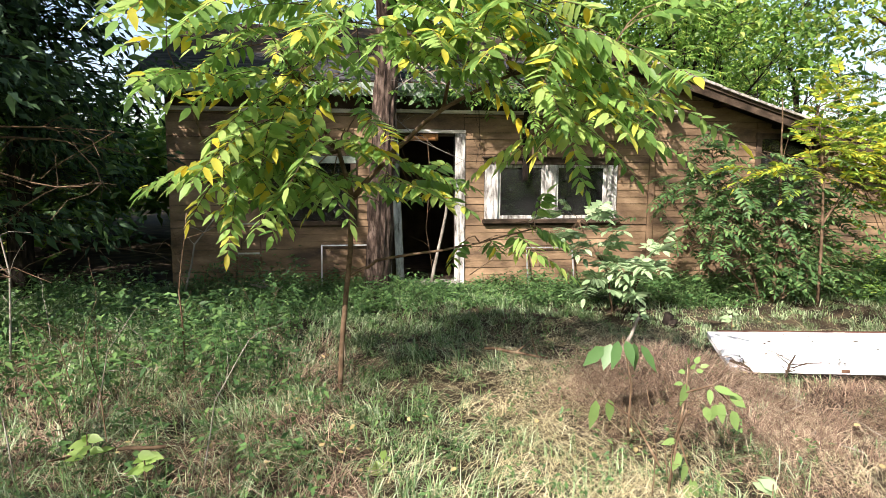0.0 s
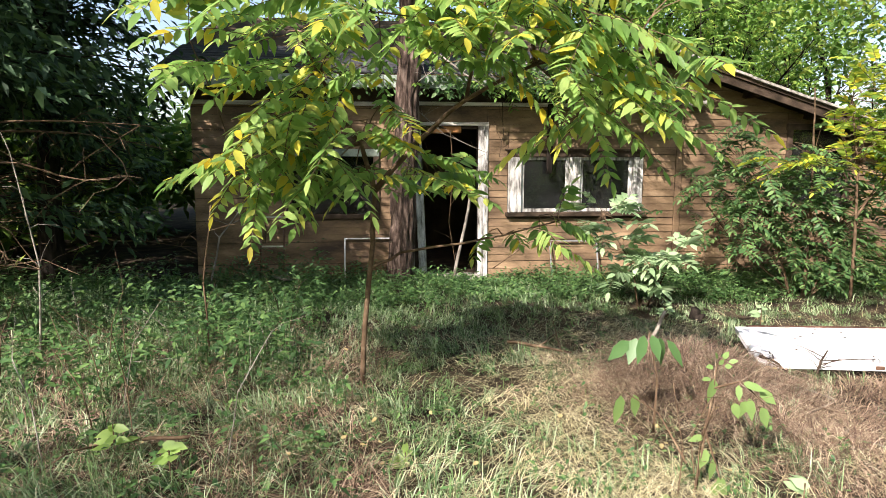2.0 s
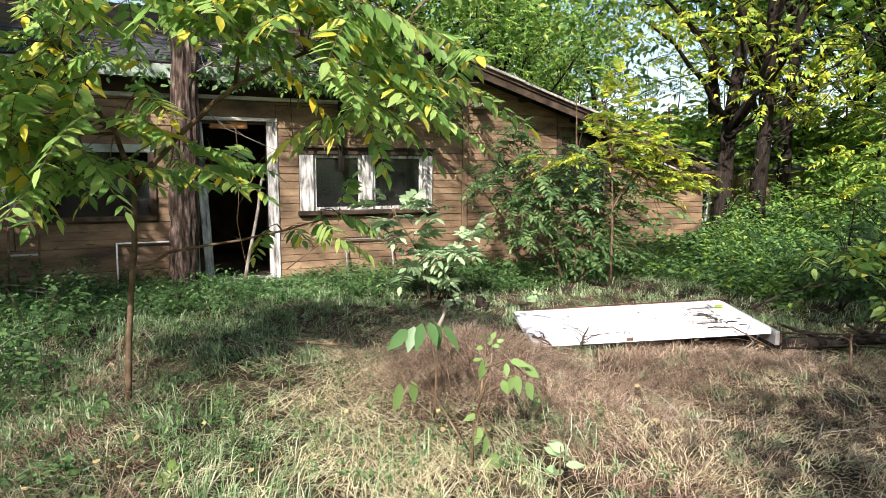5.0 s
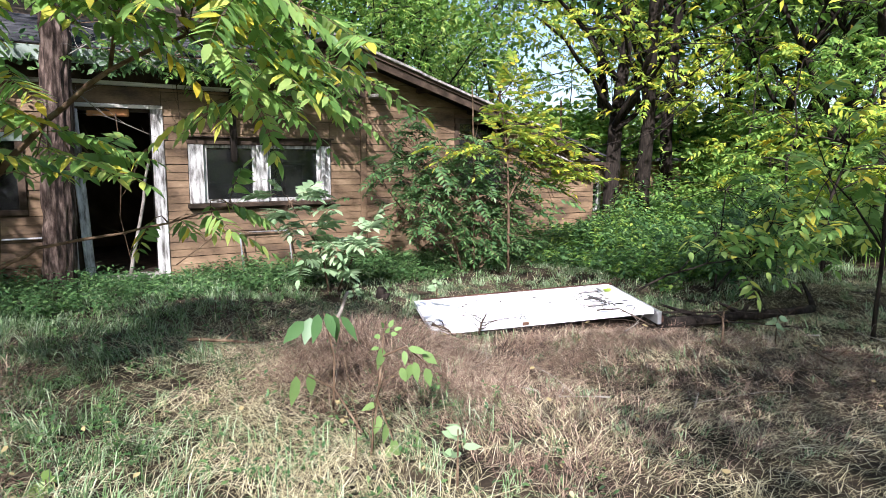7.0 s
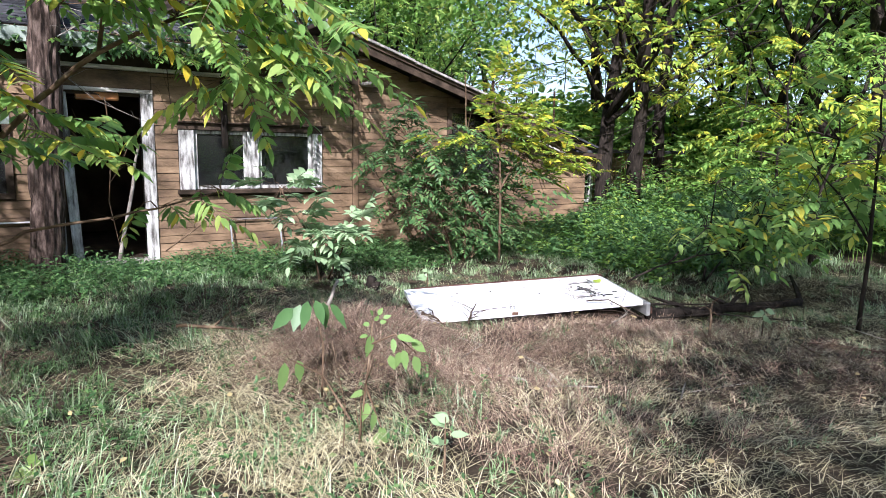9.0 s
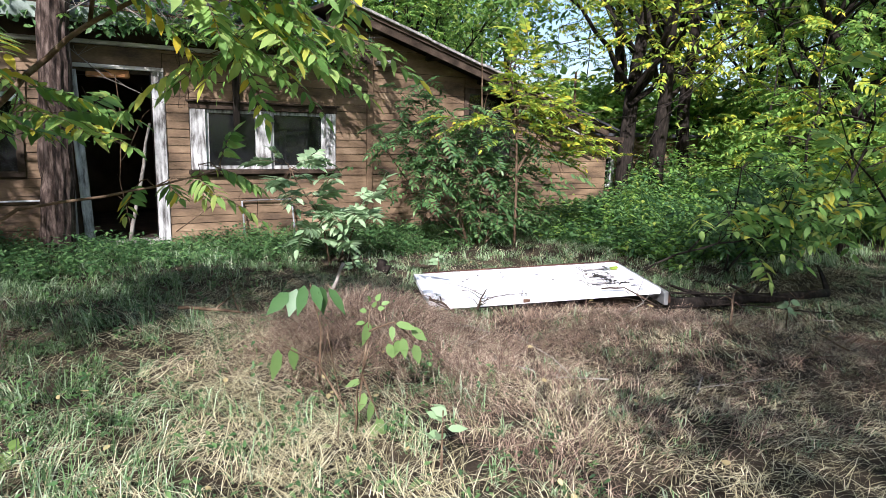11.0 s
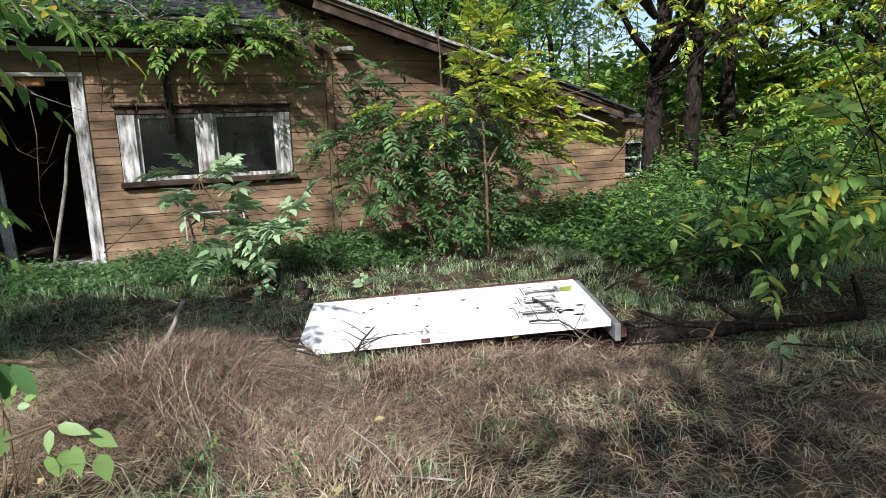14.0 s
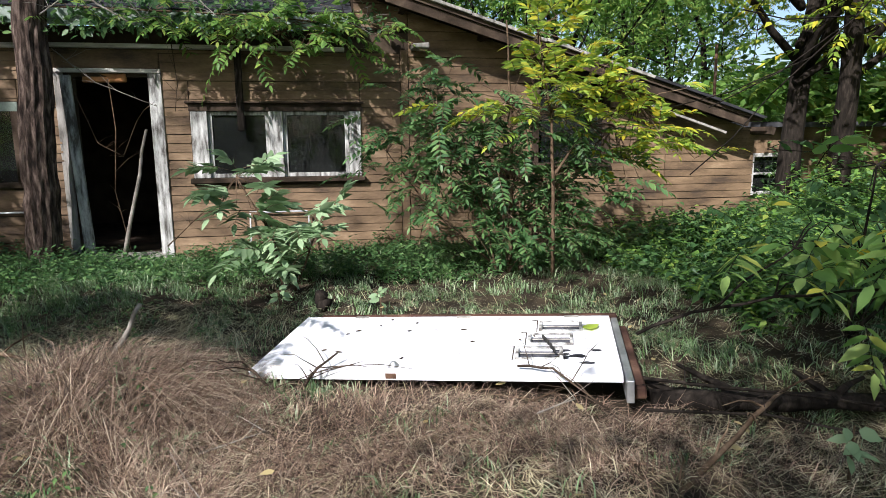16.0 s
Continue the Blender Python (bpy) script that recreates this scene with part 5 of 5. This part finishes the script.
def build_grass():
    nr = np.random.default_rng(77)
    def keep(x, y):
        u, v = (0.937, -0.35), (0.35, 0.937)
        du, dv = (x - 1.44) * u[0] + (y - 3.59) * u[1], (x - 1.44) * v[0] + (y - 3.59) * v[1]
        return ~((du > -0.02) & (du < 2.2) & (dv > -0.02) & (dv < 0.95)) & (y < 7.95) & (np.hypot(x + 1.13, y - 7.58) > 0.2)
    def trodden(x, y):
        return np.clip(np.exp(-((x - 0.28 * y + 0.85) ** 2) / 1.0) * (y < 5.4) + 0.75 * (x > 0.9) * (y < 3.3), 0, 1)
    # green grass in tufts, thicker to the left and near the house
    n = 19000
    tx, ty = zone(nr, n, -6.5, 8.5, 0.2, 7.9)
    k = nr.uniform(0, 1, n) < np.clip(0.38 + 0.72 * patch(tx, ty) - 0.62 * trodden(tx, ty), 0.06, 1) * np.clip(2.6 * patch(tx + 0.7, ty, 3.3) - 0.5, 0.12, 1)
    tx, ty = tx[k], ty[k]
    m = 13
    x = np.repeat(tx, m) + nr.normal(0, 0.03, len(tx) * m)
    y = np.repeat(ty, m) + nr.normal(0, 0.03, len(tx) * m)
    tall = np.repeat(nr.uniform(0.55, 1.5, len(tx)), m)
    k = keep(x, y)
    x, y, tall = x[k], y[k], tall[k]
    P = np.stack([x, y, rise(x, y) - 0.01], 1)
    H = nr.uniform(0.06, 0.17, len(x)) * tall * np.where(x < -2.2, 1.35, 1) * np.where((x > 0.9) & (y < 3.4), 0.7, 1) * np.where(y < 1.9, 0.65, 1) * np.where((x > 0.6) & (y > 3.6), 0.65, 1)
    V, T = blades(nr, P, H, nr.uniform(0.2, 1.7, len(x)), nr.uniform(0.003, 0.008, len(x)), 1.2)
    tagged(np_mesh("grass", V, T, M_GRASS), "thin green grass growing in patches", "grass", kind="stuff")
    # flattened straw
    x, y = zone(nr, 230000, -4.8, 7.5, 0.2, 6.8)
    w = np.clip(0.2 + 0.75 * trodden(x, y) - 0.45 * patch(x, y, 2.3), 0.07, 1) * np.clip(2.4 * patch(x, y + 1.3, 3.7) - 0.25, 0.3, 1) * np.where(y > 5, 0.5, 1)
    k = (nr.uniform(0, 1, len(x)) < w) & keep(x, y)
    x, y = x[k], y[k]
    P = np.stack([x, y, rise(x, y) + nr.uniform(0, 0.03, len(x))], 1)
    short = np.where((x > 0.7) & (y < 3.4), 0.55, 1)
    V, T = blades(nr, P, nr.uniform(0.04, 0.14, len(x)) * short, nr.uniform(1.0, 4.2, len(x)), nr.uniform(0.0018, 0.005, len(x)), 1.0, 0.36)
    tagged(np_mesh("dry_grass", V, T, M_STRAW), "flattened pale straw over the trodden path", "grass", kind="stuff")
    # matted red-brown dead grass round the lying door, in tufts
    c = np.concatenate([np.stack([nr.normal(0.75, 0.42, 330), nr.normal(3.3, 0.38, 330)], 1), np.stack([nr.uniform(0.9, 3.6, 420), 3.55 - 0.36 * nr.uniform(-0.2, 2.4, 420) - np.abs(nr.normal(0.1, 0.35, 420))], 1), np.stack([nr.uniform(-5.2, -1.4, 460), nr.uniform(1.7, 5.4, 460)], 1), np.stack([nr.uniform(0.6, 4.4, 260), nr.uniform(0.9, 2.6, 260)], 1)])
    m = 38
    x = np.repeat(c[:, 0], m) + nr.normal(0, 0.05, len(c) * m)
    y = np.repeat(c[:, 1], m) + nr.normal(0, 0.05, len(c) * m)
    tall = np.repeat(nr.uniform(0.6, 1.4, len(c)), m)
    k = keep(x, y) & (y > 0.6)
    x, y, tall = x[k], y[k], tall[k]
    P = np.stack([x, y, rise(x, y) - 0.01], 1)
    mound = np.exp(-((x - 0.7) ** 2 / 0.4 + (y - 3.3) ** 2 / 0.4))
    V, T = blades(nr, P, nr.uniform(0.07, 0.2, len(x)) * tall * (0.8 + 1.0 * mound) * np.where(x < -1, 1.5, 1), nr.uniform(0.5, 2.6, len(x)), nr.uniform(0.002, 0.0055, len(x)), 1.5, 0.45)
    tagged(np_mesh("dead_grass", V, T, M_REDGRASS), "matted red-brown dead grass on a low mound", "grass", kind="stuff")
    # short grass and straw on the ground walked over
    n2 = np.random.default_rng(78)
    for count, mat, lean, label in ((30000, M_STRAW, 2.6, "flattened straw where one walks"), (24000, M_GRASS, 1.0, "short trodden green grass")):
        x, y = zone(n2, count, -6.5, 8.5, -4.0, 0.2)
        P = np.stack([x, y, rise(x, y)], 1)
        V, T = blades(n2, P, n2.uniform(0.04, 0.12, count), n2.uniform(0.4, 1.4, count) * lean, n2.uniform(0.003, 0.006, count), 1.0, 0.45)
        tagged(np_mesh("short_grass", V, T, mat), label, "grass", kind="stuff")


def herb_field(name, label, seed, n, xr, yr, hz, size, mat, grow_x=None):
    nr = np.random.default_rng(seed)
    x, y = nr.uniform(*xr, n), nr.uniform(*yr, n)
    k = (y < 7.92) | (x > 8.3)
    x, y = x[k], y[k]
    n = len(x)
    h = nr.uniform(*hz, n) * (0.55 + 0.8 * patch(x, y, 0.8))
    if grow_x is not None:
        h = h * np.clip(0.3 + 0.35 * (x - grow_x), 0.15, 1.3)
    base = np.stack([x, y, rise(x, y)], 1)
    P, D, N, L = [], [], [], []
    for f in (0.25, 0.45, 0.62, 0.78, 0.92, 1.0):
        for _ in range(2):
            a = nr.uniform(0, 2 * math.pi, n)
            P.append(base + np.stack([np.zeros(n), np.zeros(n), h * f], 1) + nr.normal(0, 0.03, (n, 3)))
            D.append(np.stack([np.cos(a), np.sin(a), nr.normal(0.0, 0.3, n)], 1))
            N.append(nr.normal(0, 0.3, (n, 3)) + (0, 0, 1))
            L.append(size * nr.uniform(0.6, 1.3, n))
    L = np.concatenate(L)
    V, T = leaves(np.concatenate(P), np.concatenate(D), np.concatenate(N), L, L * 0.45, full=False)
    V2, T2 = blades(nr, base, h, nr.uniform(0, 0.15, n), np.full(n, 0.006))
    tagged(np_mesh(name, np.concatenate([V, V2]), np.concatenate([T, T2 + len(V)]), mat), label, "plants", kind="stuff")


def build_herbs():
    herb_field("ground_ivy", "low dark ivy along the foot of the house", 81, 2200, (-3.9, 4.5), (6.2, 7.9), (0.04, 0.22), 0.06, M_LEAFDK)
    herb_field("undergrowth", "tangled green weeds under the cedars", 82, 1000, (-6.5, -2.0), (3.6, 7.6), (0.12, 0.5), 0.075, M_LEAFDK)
    herb_field("undergrowth", "leafy weeds among the grass", 83, 170, (-5.0, -1.6), (1.4, 3.6), (0.06, 0.24), 0.06, M_LEAFDK)
    herb_field("clover", "small round-leaved herbs scattered through the grass", 87, 900, (-4.5, 1.2), (1.0, 6.0), (0.05, 0.13), 0.038, M_LEAFDK)
    herb_field("thicket", "dense green weeds and brambles at the wood edge", 84, 2900, (4.9, 11.5), (4.0, 8.9), (0.25, 0.75), 0.1, M_LEAFDK, grow_x=5.2)
    herb_field("thicket", "sunlit weeds at the wood edge", 85, 700, (4.9, 9.5), (4.0, 8.2), (0.25, 0.75), 0.1, M_WOODS, grow_x=5.2)
    herb_field("thicket", "shaded weeds before the woods", 86, 2200, (8.8, 16), (2, 16), (0.5, 1.7), 0.16, M_WOODS)


def weed(name, label, stems, leafs, mat, seed):
    t = thing(name, label, "plant")
    for pts in stems:
        part("stem", tube(bmesh.new(), [Vector(p) for p in pts], taper(0.007, 0.003, len(pts)), 5), M_STEM, t)
    lr = random.Random(seed + 300)
    for p, d, l, w in leafs:
        V, T = leaves([p], [d], [(lr.uniform(-0.7, 0.5), lr.uniform(-1.1, -0.6), 0.7)], [l * lr.uniform(0.95, 1.2)], [w * lr.uniform(0.9, 1.2)], 0.2, 0.12)
        np_mesh("leaf", V, T, mat, t)
    return t


def build_weeds():
    rng = random.Random(91)
    # broad-leaved weed in the path
    stems = [[(0.10, 2.05, -0.16), (0.18, 2.05, 0.45), (0.20, 2.05, 0.65)], [(0.19, 2.05, 0.52), (0.33, 2.05, 0.55), (0.46, 2.05, 0.43)], [(0.16, 2.05, 0.29), (0.29, 2.05, -0.06)], [(0.07, 2.05, 0.13), (-0.02, 2.20, 0.34), (-0.18, 2.24, 0.44)]]
    lf = [((0.34, 2.05, 0.54), (0.8, -0.5, -0.15), 0.11, 0.045), ((0.43, 2.05, 0.50), (0.8, -0.4, -0.6), 0.11, 0.050), ((0.30, 2.05, 0.44), (0.25, -0.3, -1), 0.09, 0.045),
          ((0.38, 2.05, 0.46), (0.1, -0.4, -1), 0.10, 0.055), ((0.45, 2.05, 0.41), (0.3, -0.4, -1), 0.11, 0.060), ((0.36, 2.05, 0.45), (-0.3, -0.3, -1), 0.09, 0.050),
          ((0.32, 2.05, 0.53), (-0.2, -0.6, -0.9), 0.07, 0.040), ((0.19, 2.05, 0.57), (-0.25, -0.3, -1), 0.12, 0.055), ((0.17, 2.05, 0.57), (-0.9, -0.3, 0.1), 0.05, 0.030),
          ((0.21, 2.05, 0.64), (0.3, -0.4, 0.6), 0.04, 0.025), ((0.18, 2.05, 0.63), (-0.9, -0.2, 0.1), 0.04, 0.025), ((0.24, 2.05, 0.63), (0.9, -0.3, 0.1), 0.04, 0.025),
          ((0.26, 2.05, 0.65), (0.8, -0.5, 0.4), 0.04, 0.025), ((0.20, 2.05, 0.67), (-0.4, -0.5, 0.8), 0.04, 0.025), ((0.23, 2.05, 0.67), (0.3, -0.4, 0.9), 0.04, 0.025),
          ((0.15, 2.05, 0.27), (-1, -0.4, 0.0), 0.09, 0.040), ((0.17, 2.05, 0.20), (-0.4, -0.3, -1), 0.10, 0.050), ((0.21, 2.05, 0.15), (-0.2, -0.4, -1), 0.11, 0.045),
          ((0.24, 2.05, 0.05), (0.4, -0.4, -1), 0.12, 0.055), ((0.23, 2.05, 0.02), (-0.3, -0.4, -1), 0.09, 0.045), ((0.40, 2.05, 0.03), (0.2, -0.4, -1), 0.10, 0.040),
          ((0.31, 2.05, -0.09), (0.1, -0.5, -0.9), 0.08, 0.045), ((-0.01, 2.05, -0.04), (-0.8, -0.5, 0.1), 0.09, 0.050), ((-0.21, 2.24, 0.43), (-0.15, -0.2, -1), 0.14, 0.065),
          ((-0.14, 2.24, 0.43), (0.15, -0.2, -1), 0.12, 0.060)]
    weed("broad_leaved_weed", "small weed with yellow-green pointed leaves in the path", stems, lf, M_WEEDLEAF, 1)
    for k in range(5):
        q = (0.11, 2.05, -0.08)
        p = Vector((q[0] + rng.uniform(-0.12, 0.12), q[1] + rng.uniform(-0.08, 0.15), -0.02))
        stick("dead_stalk", "thin dark dead stalk standing beside the weed", "stalk", [p, p + Vector((rng.uniform(-0.04, 0.04), 0, 0.25)), p + Vector((rng.uniform(-0.08, 0.08), 0, rng.uniform(0.4, 0.6)))], 0.004, 0.002, M_STEM, 3, 120 + k, 5, "dead stalks beside the weed")
    # dark weed further on
    x, y, z = 0.05, 2.5, 0.68
    lf = [((x + 0.045 * k - 0.12, y, z - 0.015 * abs(k - 2.5)), ((k - 2.5) * 0.3 + rng.uniform(-0.3, 0.1), rng.uniform(-0.7, -0.2), rng.uniform(-1.0, -0.5)), 0.15, 0.075) for k in range(6)]
    weed("broad_leaved_weed", "weed with drooping dark green leaves", [[(x + 0.05, y, 0.1), (x + 0.06, y, z * 0.6), (x, y, z)]], lf, M_LEAFDK, 2)
    for x, y, h in ((-2.86, 2.56, 0.26), (-2.53, 2.39, 0.22), (-1.33, 2.35, 0.12), (-1.1, 1.6, 0.12), (1.5, 5.3, 0.2), (0.3, 1.5, 0.3), (3.95, 2.1, 0.25), (2.3, 4.9, 0.22)):
        lf = []
        for k in range(10):
            a = rng.uniform(0, 6.28)
            lf.append(((x + rng.uniform(-0.03, 0.03), y + rng.uniform(-0.03, 0.03), h * rng.uniform(0.5, 1)), (math.cos(a), math.sin(a), rng.uniform(-0.3, 0.3)), rng.uniform(0.06, 0.1), rng.uniform(0.03, 0.05)))
        weed("low_weed", "low weed with broad pale green leaves", [[(x, y, 0), (x, y, h)]], lf, M_LEAFPALE if x > 0 else M_LEAF, 3)
    # fallen leaves
    nr = np.random.default_rng(5)
    for k in range(110):
        x, y = nr.uniform(-2.8, 4.2), nr.uniform(0.8, 5.4)
        z = float(rise(np.array(x), np.array(y))) + nr.uniform(0.05, 0.12)
        V, T = leaves([(x, y, z)], [nr.normal(0, 1, 3) * (1, 1, 0.2)], [nr.normal(0, 0.35, 3) + (0, 0, 1)], [nr.uniform(0.03, 0.065)], [nr.uniform(0.018, 0.034)], 0.1, 0.1)
        tagged(np_mesh("fallen_leaf", V, T, M_FALLEN), "pale yellow fallen leaf on the grass", "leaf", "fallen leaves on the grass")


def build_roof_ivy():
    nr = np.random.default_rng(15)
    n = 2600
    x = nr.normal(0.3, 0.85, n)
    x = np.where(nr.uniform(0, 1, n) < 0.3, nr.uniform(-3.9, 2.8, n), x)
    y = 7.62 + np.abs(nr.normal(0, 0.22, n)) * nr.choice([-0.25, 1], n)
    z = 2.66 + (y - 7.6) * 0.4 + np.abs(nr.normal(0, 0.09, n)) - 0.2 * (y < 7.6) * nr.uniform(0, 1, n)
    L = nr.uniform(0.04, 0.1, n)
    V, T = leaves(np.stack([x, y, z], 1), nr.normal(0, 1, (n, 3)) + (0, -0.5, -0.5), nr.normal(0, 0.5, (n, 3)) + (0, -0.6, 0.8), L, L * 0.6)
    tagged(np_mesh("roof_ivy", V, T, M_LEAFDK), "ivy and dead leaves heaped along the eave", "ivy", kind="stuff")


build_roof_ivy()
build_grass()
build_herbs()
build_weeds()
